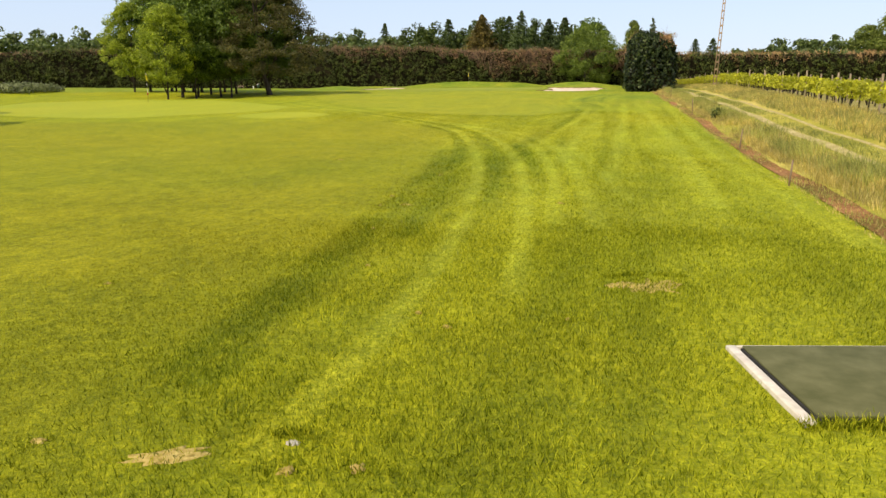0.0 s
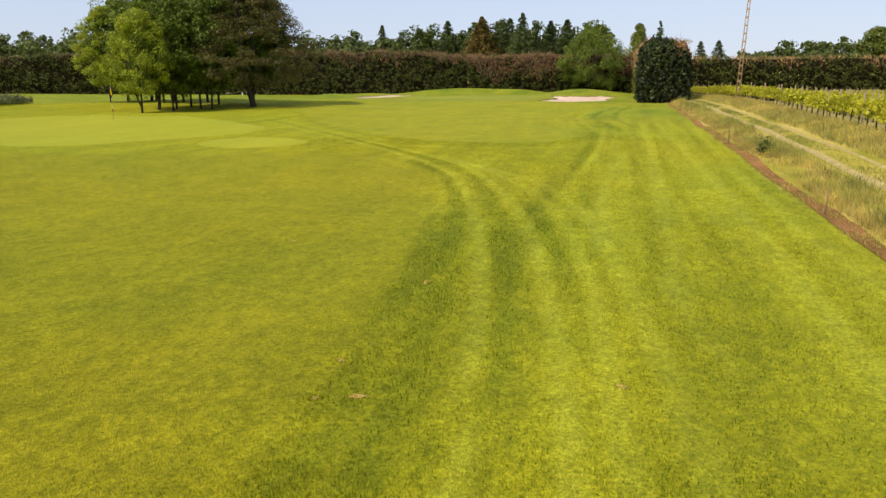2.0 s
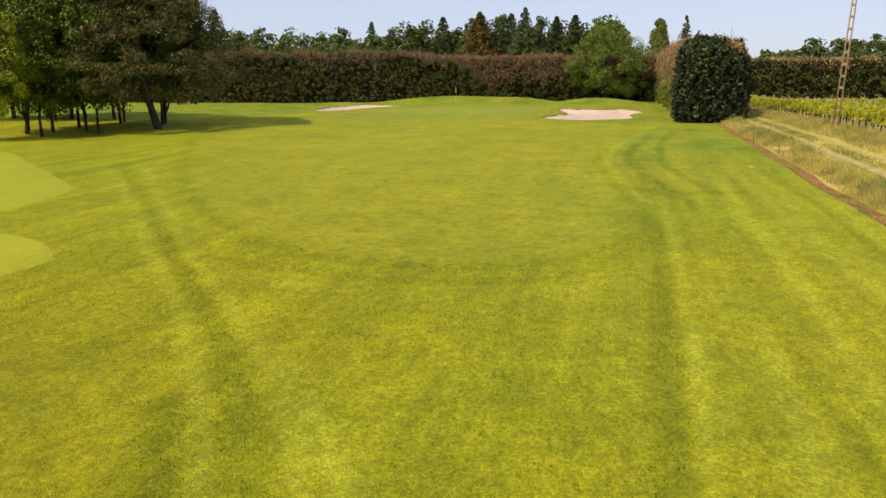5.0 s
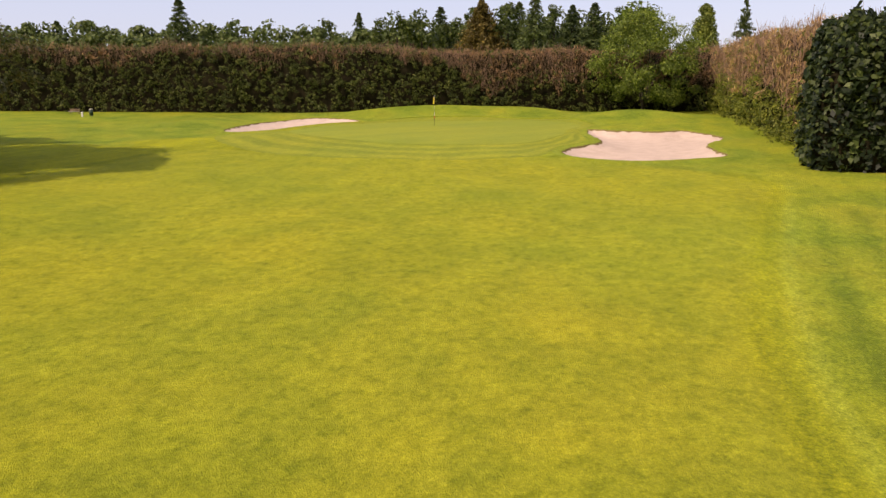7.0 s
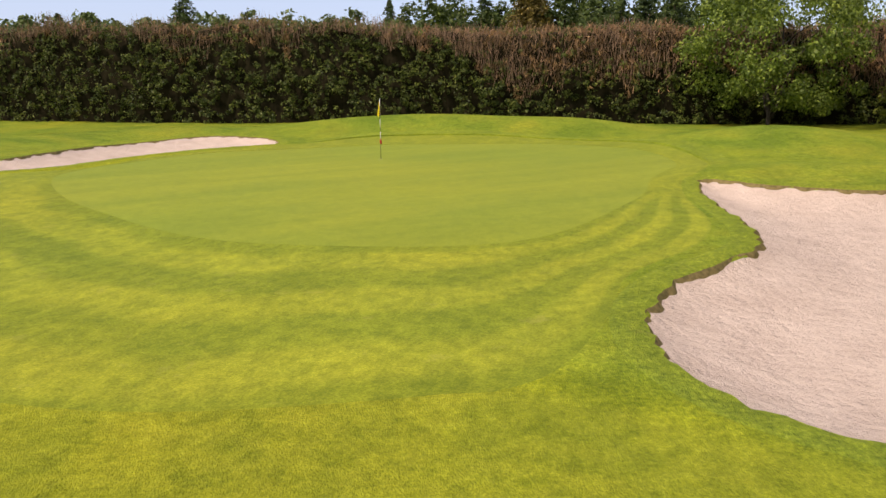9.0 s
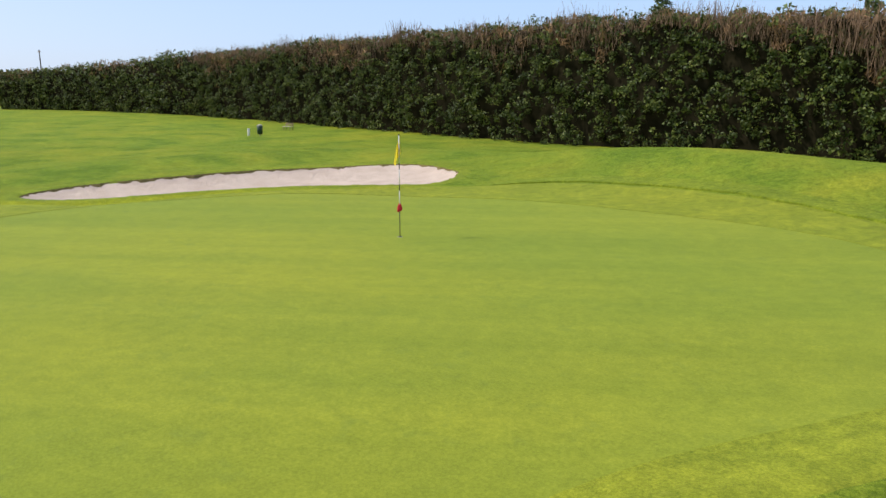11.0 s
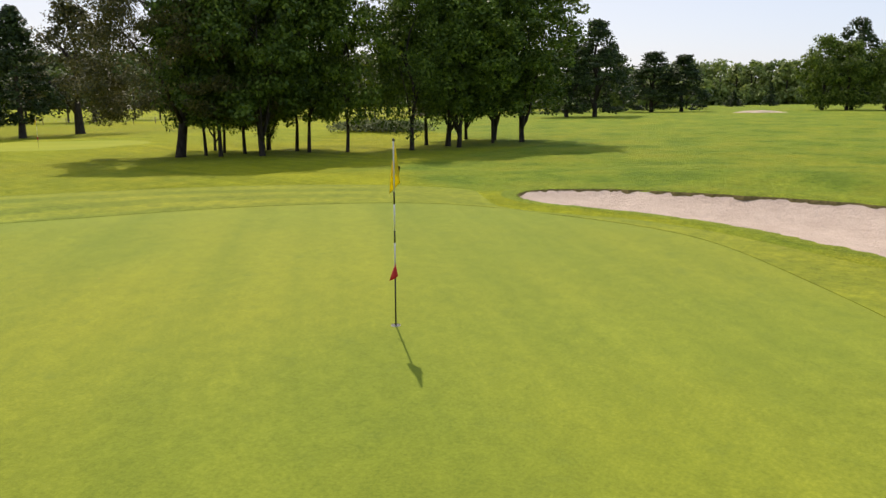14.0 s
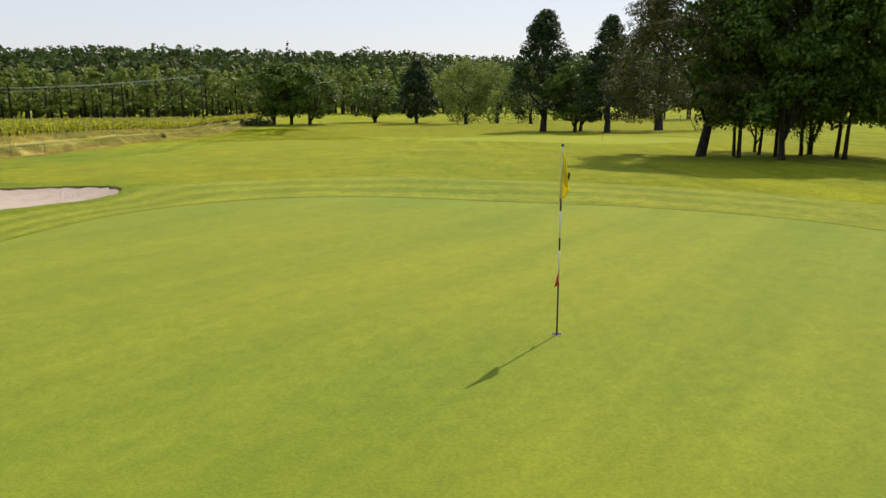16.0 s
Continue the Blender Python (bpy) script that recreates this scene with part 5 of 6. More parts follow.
place(tree("broadleaf_tree", "dark green tree at the corner of the vineyard", 8.4, 2.9, 1.7, round_shape, LEAF_GREEN, 100, 70, 0.8, 0.26, 47, 0.16, 0.35, 5, True), [(-2.2, -111.4, 1.12, 1.4, 0), (-7.6, -110.6, 0.9, 1.2, 120), (-4.8, -111.0, 1.0, 1.1, 60)])
place(tree("conifer_tree", "thin cedar top above the corner trees", 12.6, 2.1, 2.0, cone_shape, NEEDLE_DARK, 150, 24, 0.6, 0.34, 48, 0.16, 0.2, 0, droop=0.8), [(-4.9, -113.5, 1.0, 1, 0)])


# ---- woods, plantation and hills far off ----
def woods(name, label, spots, mat, per, size, seed, trunks=True, category="woods"):
    """A far wood as one mesh of leaves: spots of (x, y, height, radius, clear)."""
    rng = np.random.default_rng(seed)
    all_q, stems = [], []
    for x, y, h, r, clear in spots:
        z = land_at(x, y)
        c = clumps(rng, 20, r, clear, h - 0.6, round_shape, 0.4) + np.array([x, y, z])
        all_q.append(crown_leaves(rng, c, per, r * 0.42, size))
        if trunks:
            w = 0.12 + 0.012 * h
            for a in (0.0, 1.57):
                dx, dy = w * math.cos(a), w * math.sin(a)
                stems.append([(x - dx, y - dy, z - 0.3), (x + dx, y + dy, z - 0.3), (x + dx * 0.5, y + dy * 0.5, z + h * 0.7), (x - dx * 0.5, y - dy * 0.5, z + h * 0.7)])
    ob = tagged(new(name, quads_mesh(name, np.concatenate(all_q), mat)), label, category, kind="stuff")
    if stems:
        under(new("stems", quads_mesh("stems", np.array(stems), BARK)), ob, "dark far tree stems", kind="stuff")
    return ob


def belt(rng, x0, x1, y0, y1, step, h0, h1, r0, r1, clear):
    out = []
    x = x0
    while x < x1:
        out.append((x + rng.uniform(-step, step) * 0.4, rng.uniform(y0, y1), rng.uniform(h0, h1), rng.uniform(r0, r1), clear))
        x += step
    return out


wr = np.random.default_rng(77)
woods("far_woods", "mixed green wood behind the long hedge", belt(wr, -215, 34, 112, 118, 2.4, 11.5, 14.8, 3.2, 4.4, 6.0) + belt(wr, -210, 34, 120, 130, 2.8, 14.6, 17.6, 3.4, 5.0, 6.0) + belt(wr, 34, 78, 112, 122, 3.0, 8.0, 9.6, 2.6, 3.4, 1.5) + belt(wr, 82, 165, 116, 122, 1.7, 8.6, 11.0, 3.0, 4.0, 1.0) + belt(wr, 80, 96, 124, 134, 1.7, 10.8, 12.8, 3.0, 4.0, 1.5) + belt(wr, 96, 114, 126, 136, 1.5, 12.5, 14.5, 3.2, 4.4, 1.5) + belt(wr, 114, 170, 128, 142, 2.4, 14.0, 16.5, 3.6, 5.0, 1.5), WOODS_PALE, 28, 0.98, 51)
woods("near_woods", "green trees among the conifers behind the hedge", belt(wr, -14, 32, 86, 96, 1.9, 14.0, 17.0, 2.6, 3.8, 2.0), WOODS, 52, 0.6, 55)
woods("poplar_plantation", "plantation of tall poplars in rows", belt(wr, -75, 170, -218, -214, 2.2, 5.0, 8.0, 2.4, 3.2, 0.0) + belt(wr, -75, 170, -196, -194, 4.2, 11.6, 13.4, 2.0, 2.6, 2.2) + belt(wr, -75, 170, -203, -201, 4.2, 12, 13.8, 2.0, 2.6, 2.2) + belt(wr, -80, 180, -212, -208, 4.2, 12.4, 14.2, 2.0, 2.6, 2.2), POPLAR, 15, 1.0, 52)
woods("far_woods", "wood along the western edge of the course", [(-98 - k * 1.3 + wr.uniform(-4, 4), -112 + k * 4.0 + wr.uniform(-3, 3), wr.uniform(9.5, 13), wr.uniform(2.6, 4.0), 2.4) for k in range(20)] + [(-110 - k * 1.0 + wr.uniform(-4, 4), -118 + k * 4.4 + wr.uniform(-3, 3), wr.uniform(10, 14), wr.uniform(3, 4.4), 2.2) for k in range(20)] + [(-52 - k * 3.4 + wr.uniform(-2, 2), -118 + k * 0.6 + wr.uniform(-4, 4), wr.uniform(8, 12), wr.uniform(2.6, 4.0), 2.2) for k in range(15)], WOODS, 26, 0.7, 53)
woods("far_woods", "wood at the end of the western fairway", [(-246 + wr.uniform(-4, 4), -104 + k * 2.6, wr.uniform(10.5, 12.5), wr.uniform(3.6, 5), 0.0) for k in range(46)] + [(-226 + wr.uniform(-3, 3), -100 + k * 3.0, wr.uniform(3.5, 6), wr.uniform(2.6, 3.4), 0.0) for k in range(36)] + [(-232 + wr.uniform(-6, 6), -100 + k * 2.3 + wr.uniform(-2, 2), wr.uniform(11, 13.5), wr.uniform(3.4, 5), 0.5) for k in range(51)] + [(-150 + wr.uniform(-10, 10), -70 + k * 4.0, wr.uniform(6, 9), wr.uniform(2.5, 3.6), 1.4) for k in range(12)], WOODS_HAZED, 22, 1.15, 54)


def ridge(name, label, a0, a1, dist, h0, h1, seed, mat=WOODS):
    """A far wooded hill: a swelling of land with a cover of leaf clumps."""
    rng = np.random.default_rng(seed)
    ang = np.linspace(a0, a1, 90)
    rows = []
    crest = np.array([h0 + (h1 - h0) * (0.5 + 0.3 * math.sin(k * 0.13 + seed) + 0.2 * math.sin(k * 0.37)) for k in range(90)])
    for d, f in ((dist - 130, 0.0), (dist - 60, 0.55), (dist, 1.0), (dist + 90, 0.75), (dist + 200, 0.0)):
        rows.append(np.stack([d * np.sin(ang), d * np.cos(ang), -4 + (crest + 1) * f], axis=1))
    v = np.stack(rows, axis=1)
    m = v.shape[1]
    faces = [(a * m + j, a * m + j + 1, (a + 1) * m + j + 1, (a + 1) * m + j) for a in range(89) for j in range(m - 1)]
    # the slope takes the painted shade colour, seen between the leaf clumps
    ob = tagged(new(name, mesh_of(name, v.reshape(-1, 3), faces, INNER_SHADE, True)), label, "hill", kind="structure")
    n = 5200
    ia, f = rng.uniform(0, 88.9, n), rng.uniform(0, 1, n)
    i0 = ia.astype(int)
    g = (ia - i0)[:, None]
    p0 = v[i0, 0] * (1 - f)[:, None] + v[i0, 2] * f[:, None]
    p1 = v[i0 + 1, 0] * (1 - f)[:, None] + v[i0 + 1, 2] * f[:, None]
    c = p0 * (1 - g) + p1 * g + np.array([0, 0, 1.0]) + np.column_stack([np.zeros((n, 2)), 3.0 * np.sin(f * math.pi) + rng.uniform(0, 3, n)])
    under(new("tree_cover", quads_mesh("tree_cover", crown_leaves(rng, c, 7, 3.4, 2.8), mat)), ob, "woodland covering the hill", kind="stuff")
    return ob


ridge("wooded_hill", "low wooded hill on the horizon", radians(150), radians(245), 470, 24, 30, 61)
ridge("wooded_hill", "low wooded hill on the horizon", radians(245), radians(300), 560, 10, 16, 62)


# ---- dense evergreen at the end of the side hedge ----
def bush(name, label, x, y, rx, ry, h, mat, seed, n=9000, size=0.2):
    rng = np.random.default_rng(seed)
    ob = holder(name, x, y, land_at(x, y) - 0.05, label, "bush")
    a, u = rng.uniform(0, 2 * math.pi, n), rng.uniform(0, 1, n)
    sq = 1 / np.maximum(np.abs(np.cos(a)), np.abs(np.sin(a))) ** 0.92
    u = np.where(rng.uniform(0, 1, n) < 0.14, 1 - 0.06 * rng.uniform(0, 1, n), u)
    prof = np.interp(u, [0, 0.08, 0.3, 0.75, 0.9, 0.97, 1], [0.86, 0.97, 1.0, 0.94, 0.84, 0.6, 0.1]) * np.where(u > 0.93, rng.uniform(0.3, 1.25, n), 1)
    lump = 1 + 0.08 * np.sin(5 * a + 9 * u) * np.sin(7 * u + 2 * a) + 0.07 * np.sin(13 * a - 17 * u) * np.sin(23 * u + a) + rng.normal(0, 0.04, n)
    d = np.stack([np.cos(a), np.sin(a), np.full(n, 0.3)], axis=1)
    pos = np.stack([rx * sq * prof * lump * np.cos(a), ry * sq * prof * lump * np.sin(a), h * u * (1 + 0.07 * np.sin(3 * a + 1) + 0.05 * np.sin(8 * a)) + rng.normal(0, 0.12, n)], axis=1)
    under(new("foliage", quads_mesh("foliage", leaves(rng, pos, size, 0.4, d, 0.6), mat)), ob, kind="stuff")
    # a dark blob inside the leaves stands in for the bush's inner shade
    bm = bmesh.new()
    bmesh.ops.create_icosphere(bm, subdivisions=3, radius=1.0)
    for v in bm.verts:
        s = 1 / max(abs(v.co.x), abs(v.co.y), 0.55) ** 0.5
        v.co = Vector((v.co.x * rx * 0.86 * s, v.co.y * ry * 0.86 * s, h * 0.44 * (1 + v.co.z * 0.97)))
    part("core", bm, INNER_SHADE, ob, "dark shaded inside of the bush")
    return ob


def lobed_evergreen(x, y, lobes, seed):
    """A dense clump of upright evergreens grown into one: lobes of (dx, dy, radius, height)."""
    rng = np.random.default_rng(seed)
    ob = holder("evergreen_bush", x, y, land_at(x, y) - 0.05, "big dark evergreen at the end of the side hedge", "bush")
    quads = []
    bm = bmesh.new()
    for dx, dy, r, h in lobes:
        n = int(620 * r * h)
        u, ang = rng.uniform(0, 1, n) ** 0.85, rng.uniform(0, 2 * math.pi, n)
        rad = r * np.interp(u, [0, 0.1, 0.45, 0.75, 0.92, 1], [0.72, 0.95, 1.08, 1.02, 0.82, 0.3])
        knob = 1 + 0.28 * np.sin(4 * ang + 11 * u) * np.sin(14 * u + 2 * ang) + 0.13 * np.sin(9 * ang - 21 * u) + rng.normal(0, 0.07, n)
        pos = np.stack([dx + rad * knob * np.cos(ang), dy + rad * knob * np.sin(ang), h * u + rng.normal(0, 0.1, n)], axis=1)
        nr = np.stack([np.cos(ang), np.sin(ang), np.full(n, 0.45)], axis=1)
        quads.append(leaves(rng, pos, 0.27, 0.5, nr, 0.6))
        # dark tubes inside the lobes, painted as the shade behind the leaves
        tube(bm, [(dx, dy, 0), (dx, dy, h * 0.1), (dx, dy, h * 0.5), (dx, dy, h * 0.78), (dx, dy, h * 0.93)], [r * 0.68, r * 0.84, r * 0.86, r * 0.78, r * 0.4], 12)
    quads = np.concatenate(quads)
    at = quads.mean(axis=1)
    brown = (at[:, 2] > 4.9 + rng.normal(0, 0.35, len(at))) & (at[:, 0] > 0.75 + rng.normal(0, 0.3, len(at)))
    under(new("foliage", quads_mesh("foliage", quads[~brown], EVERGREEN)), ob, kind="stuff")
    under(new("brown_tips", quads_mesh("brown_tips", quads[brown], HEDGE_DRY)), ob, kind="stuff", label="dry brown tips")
    part("core", bm, INNER_SHADE, ob, "dark shaded inside of the bush")


lobed_evergreen(18.4, -22.5, [(-1.5, -0.7, 0.95, 5.0), (-0.6, -0.9, 0.9, 5.5), (0.4, -1.0, 0.95, 5.6), (1.4, -0.8, 0.95, 5.3), (-1.3, 0.5, 0.9, 5.6), (-0.5, 0.4, 0.9, 6.0), (0.5, 0.3, 1.0, 5.9), (1.6, 0.4, 0.9, 5.6), (-0.9, 1.5, 0.9, 5.8), (0.2, 1.6, 0.9, 5.9), (1.3, 1.6, 0.95, 5.7)] + [(2.1 * math.sin(2.4 * k) * (0.35 + 0.045 * k), 1.5 * math.cos(2.4 * k) * (0.35 + 0.05 * k), 0.42, 4.9 + 0.28 * (k * 7 % 5)) for k in range(12)], 71)
bush("evergreen_bush", "small dark shrub among the verge grass", 10.3, -68.2, 0.26, 0.24, 0.42, HEDGE_GREEN, 72, 500, 0.09)
bush("shrub", "low green shrub before the house", -112.8, 10.8, 2.4, 1.6, 1.3, HEDGE_LIME, 73, 700, 0.35)
bush("weed_mound", "low mound overgrown with grey-green weeds", -43.0, -29.8, 2.3, 3.5, 0.6, WEEDS, 74, 3500, 0.2)
bush("weed_mound", "dark low bush at the corner of the verge", 0.6, -107.5, 2.2, 1.2, 1.0, HEDGE_GREEN, 75, 1500, 0.2)


# ---- vineyard ----
def vine_row(n, size):
    rng = np.random.default_rng(81)
    ob = holder("vine_row", 0, 0, 0, "trellised row of yellow-green vines with wooden posts", "vines", "rows of the vineyard")
    y = rng.uniform(-150, 21, n)
    lump = 0.5 + 0.5 * np.sin(y * 5.2) * np.sin(y * 0.9 + 1)
    x = strip_x(y) + 5.6 + rng.normal(0, 0.2, n)
    z = land(x, y) + 0.42 + rng.uniform(0, 1, n) ** 0.8 * (0.5 + 0.28 * lump)
    d = np.column_stack([np.sign(rng.normal(size=n)), np.zeros(n), np.full(n, 0.8)])
    under(new("foliage", quads_mesh("foliage", leaves(rng, np.column_stack([x, y, z]), size, 0.4, d, 0.75), VINE_LEAF)), ob, kind="stuff")
    q = []
    for yy in np.arange(-149.5, 21, 1.1):
        xx, zz = strip_x(yy) + 5.6, land_at(strip_x(yy) + 5.6, yy)
        for dx, dy in ((0.035, 0), (0, 0.035)):
            q.append([(xx - dx, yy - dy, zz - 0.1), (xx + dx, yy + dy, zz - 0.1), (xx + dx + 0.05, yy + dy, zz + 0.75), (xx - dx + 0.05, yy - dy, zz + 0.75)])
    under(new("stock_wood", quads_mesh("stock_wood", np.array(q), BARK)), ob, "gnarled dark vine stocks", kind="stuff")
    bm = bmesh.new()
    box(bm, 0, 0, 0.6, 0.055, 0.055, 1.62)
    me = bpy.data.meshes.new("post")
    bm.to_mesh(me)
    bm.free()
    me.materials.append(PALE_WOOD)
    for yy in np.arange(-149, 22, 5.3):
        p = under(new("post", me), ob)
        p.matrix_basis = pose(strip_x(yy) + 5.6, yy, land_at(strip_x(yy) + 5.6, yy))
    return ob


row = vine_row(16000, 0.18)
for k in range(1, 9):
    copy_thing(row, pose(2.1 * k, 0, float(field_fall(5.6) - field_fall(5.6 + 2.1 * k))))
row = vine_row(3400, 0.36)
row.matrix_basis = pose(2.1 * 9, 0, float(field_fall(5.6) - field_fall(5.6 + 2.1 * 9)))
for k in range(10, 34):
    copy_thing(row, pose(2.1 * k, 0, float(field_fall(5.6) - field_fall(5.6 + 2.1 * k))))


# ---- grasses ----
def blades(name, label, x, y, height, width, mat, seed, lean=0.35, category="grass", masks=None):
    """Upright grass blades as one mesh."""
    rng = np.random.default_rng(seed)
    n = len(x)
    z = land(x, y)
    a = np.column_stack([x, y, z - 0.01])
    h = height * rng.uniform(0.5, 1.3, n)
    t = a + np.column_stack([rng.normal(0, lean, n) * h, rng.normal(0, lean, n) * h, h])
    th = rng.uniform(0, math.pi, n)
    w = np.column_stack([np.cos(th), np.sin(th), np.zeros(n)]) * (width / 2)
    m = a * 0.45 + t * 0.55
    q = np.stack([a - w * 0.7, a + w * 0.7, m + w, t], axis=1)
    me = quads_mesh(name, q, mat)
    if masks:
        give_masks(me, masks, 4)
    return tagged(new(name, me), label, category, kind="stuff")


gr = np.random.default_rng(91)


def verge_grass(name, label, n, off0, off1, y0, y1, height, width, mat, seed, clump=0.0):
    y = gr.uniform(y0, y1, n)
    off = gr.uniform(off0, off1, n)
    if clump:
        keep = np.sin(y * 0.9 + 2 * np.sin(y * 0.31)) + np.sin(off * 3.0 + y * 0.4) + 0.7 * np.sin(y * 2.7 + off * 5.0) + gr.normal(0, 0.9, n) > clump
        y, off = y[keep], off[keep]
    x = strip_x(y) + off
    return blades(name, label, x, y, height, width, mat, seed)


verge_grass("tall_grass", "long grey-green grass on the verge", 42000, 0.85, 1.8, -110, -18, 0.40, 0.018, TALL_GREEN, 92, 0.5)
verge_grass("tall_grass", "green weeds among the straw of the verge", 20000, 0.0, 1.0, -110, -18, 0.1, 0.018, TALL_GREEN, 97, 0.5)
verge_grass("dry_grass", "dry straw-coloured grass on the verge", 90000, 0.55, 1.75, -110, -18, 0.24, 0.014, TALL_GRASS, 93, -0.5)
verge_grass("dry_grass", "sparse straw and weeds over the bare soil", 15000, -0.1, 0.6, -110, -18, 0.08, 0.012, TALL_GRASS, 96, -0.3)
verge_grass("track_grass", "short grass between the wheel ruts", 34000, 2.48, 3.0, -110, 15, 0.1, 0.018, TALL_GREEN, 94, -0.8)
verge_grass("dry_grass", "dry grass along the vineyard's edge", 34000, 3.4, 5.3, -110, 15, 0.28, 0.018, TALL_GRASS, 95, 0.0)
verge_grass("tall_grass", "yellow-green grass before the vines", 46000, 3.35, 5.3, -110, 15, 0.26, 0.018, TALL_GREEN, 98, -0.6)


# ---- near turf ----
def turf(n, x0, x1, y0, y1, height, width, seed, avoid=(), mat=None, label="short uneven blades of rough grass", fade=2.5):
    """Grass blades over a stretch of ground, thinning out towards its edges."""
    rng = np.random.default_rng(seed)
    x, y = rng.uniform(x0, x1, n), rng.uniform(y0, y1, n)
    k = x < strip_x(y) - 0.2
    k &= 0.5 + 0.35 * np.sin(x * 1.7 + 2 * np.sin(y * 0.9)) * np.sin(y * 1.3) + rng.normal(0, 0.3, n) > 0.25
    rim = np.minimum(np.minimum(x - x0, x1 - x), np.minimum(y - y0, y1 - y))
    k &= rng.uniform(0, fade, n) < rim
    for loop in avoid:
        k &= inside_depth_fast(x, y, loop, 2.0) < 0
    x, y = x[k], y[k]
    masks = turf_masks(x, y)
    high = height * (1 - 0.45 * np.clip(masks["press"], -0.6, 1)) * (1 - 0.6 * masks["fair"]) * (1 - 0.35 * masks["semi"])
    return blades("turf", label, x, y, high, width, mat or TURF_BLADE, seed + 1, 0.45, masks=masks)


MAT_AREA = np.array([(1.05, -95.92), (2.7, -95.92), (2.7, -97.28), (1.05, -97.28)])
turf(300000, -6, 5, -99.5, -90, 0.05, 0.0075, 140, (MAT_AREA,), fade=1.5)
turf(190000, -9, 8, -93, -78, 0.045, 0.010, 141, (MAT_AREA,))
turf(130000, -9, 12, -80, -58, 0.045, 0.012, 143)
turf(50000, -30, 20, 4, 24, 0.04, 0.013, 147, (GREEN, APRON, BUNKER_WEST), TURF_DARK, "deep green blades of longer rough")
turf(18000, -34, -8, -14, 7, 0.032, 0.014, 149, (GREEN, APRON, BUNKER_WEST, FAIRWAY), TURF_DARK, "deep green blades of longer rough", 5.0)


# ---- things on the course ----
def flagstick(name, label, x, y, turn, height=2.13):
    ob = holder(name, x, y, land_at(x, y) + 0.01, label, "flagstick", "", turn)
    bands = [(0.0, 0.62, BLACK_PAINT), (0.62, 0.98, WHITE_PAINT), (0.98, 1.12, BLACK_PAINT), (1.12, 1.42, WHITE_PAINT), (1.42, 1.56, BLACK_PAINT), (1.56, height, WHITE_PAINT)]
    for a, b, mat in bands:
        bm = bmesh.new()
        tube(bm, [(0, 0, a * height / 2.13), (0, 0, b * height / 2.13)], [0.0095, 0.0095], 10)
        part("pole_band", bm, mat, ob, "black band of the pole" if mat is BLACK_PAINT else "white band of the pole")
    # hanging cloth: folds that fall from the hoist
    bm = bmesh.new()
    nx, nz = 10, 14
    grid = []
    for i in range(nx + 1):
        u = i / nx
        col = []
        for j in range(nz + 1):
            w = j / nz
            drop = 0.26 * u ** 1.2
            th = radians(-30 + 190 * u)
            rad = (0.02 + 0.085 * u ** 0.7) * (0.4 + 0.6 * w) * (1 + 0.25 * math.sin(u * 17))
            px, py = rad * math.cos(th), rad * math.sin(th)
            col.append(bm.verts.new((px, py, height - 0.01 - w * 0.36 - drop)))
        grid.append(col)
    for i in range(nx):
        for j in range(nz):
            bm.faces.new((grid[i][j], grid[i + 1][j], grid[i + 1][j + 1], grid[i][j + 1]))
    bmesh.ops.solidify(bm, geom=bm.faces[:], thickness=0.003)
    flag = part("flag", bm, YELLOW_CLOTH, ob, "drooping yellow flag")
    bm = bmesh.new()
    box(bm, 0.02, 0.078, height - 0.33, 0.035, 0.006, 0.085, 0.002, (0, 12, 0))
    part("flag_mark", bm, BLACK_PAINT, flag, "black printed mark", False)
    bm = bmesh.new()
    a = [bm.verts.new(p) for p in ((0.0, 0.008, 0.735), (0.012, -0.01, 0.735), (0.05, -0.03, 0.60), (0.005, -0.05, 0.565), (-0.07, 0.0, 0.53), (-0.045, 0.03, 0.63))]
    bm.faces.new(a)
    bmesh.ops.triangulate(bm, faces=bm.faces[:])
    bmesh.ops.subdivide_edges(bm, edges=bm.edges[:], cuts=2, use_grid_fill=True)
    bmesh.ops.solidify(bm, geom=bm.faces[:], thickness=0.004)
    part("small_flag", bm, RED_CLOTH, ob, "small red marker flag")
    bm = bmesh.new()
    tube(bm, [(0, 0, height - 0.005), (0, 0, height + 0.02)], [0.016, 0.012], 10)
    part("cap", bm, BLACK_PAINT, ob)
    # nothing is sunk here: a black disc paints the shade of the hole
    bm = bmesh.new()
    r0 = bmesh.ops.create_circle(bm, cap_ends=True, segments=24, radius=0.054)
    bmesh.ops.translate(bm, vec=(0, 0, 0.006), verts=r0["verts"])
    cup = part("cup", bm, BLACK_PAINT, ob, "dark hole of the cup")
    bm = bmesh.new()
    n = 24
    ri = [bm.verts.new((0.054 * math.cos(2 * math.pi * k / n), 0.054 * math.sin(2 * math.pi * k / n), 0.010)) for k in range(n)]
    ro = [bm.verts.new((0.060 * math.cos(2 * math.pi * k / n), 0.060 * math.sin(2 * math.pi * k / n), 0.004)) for k in range(n)]
    for k in range(n):
        bm.faces.new((ri[k], ro[k], ro[(k + 1) % n], ri[(k + 1) % n]))
    part("rim", bm, STONE, cup, "dull pale rim of the cup")
    return ob


flagstick("flagstick", "golf flagstick with drooping yellow flag and red marker in the green", 0, 0, 100)
flagstick("flagstick", "golf flagstick with yellow flag in the southern green", -24.3, -45.9, 220)


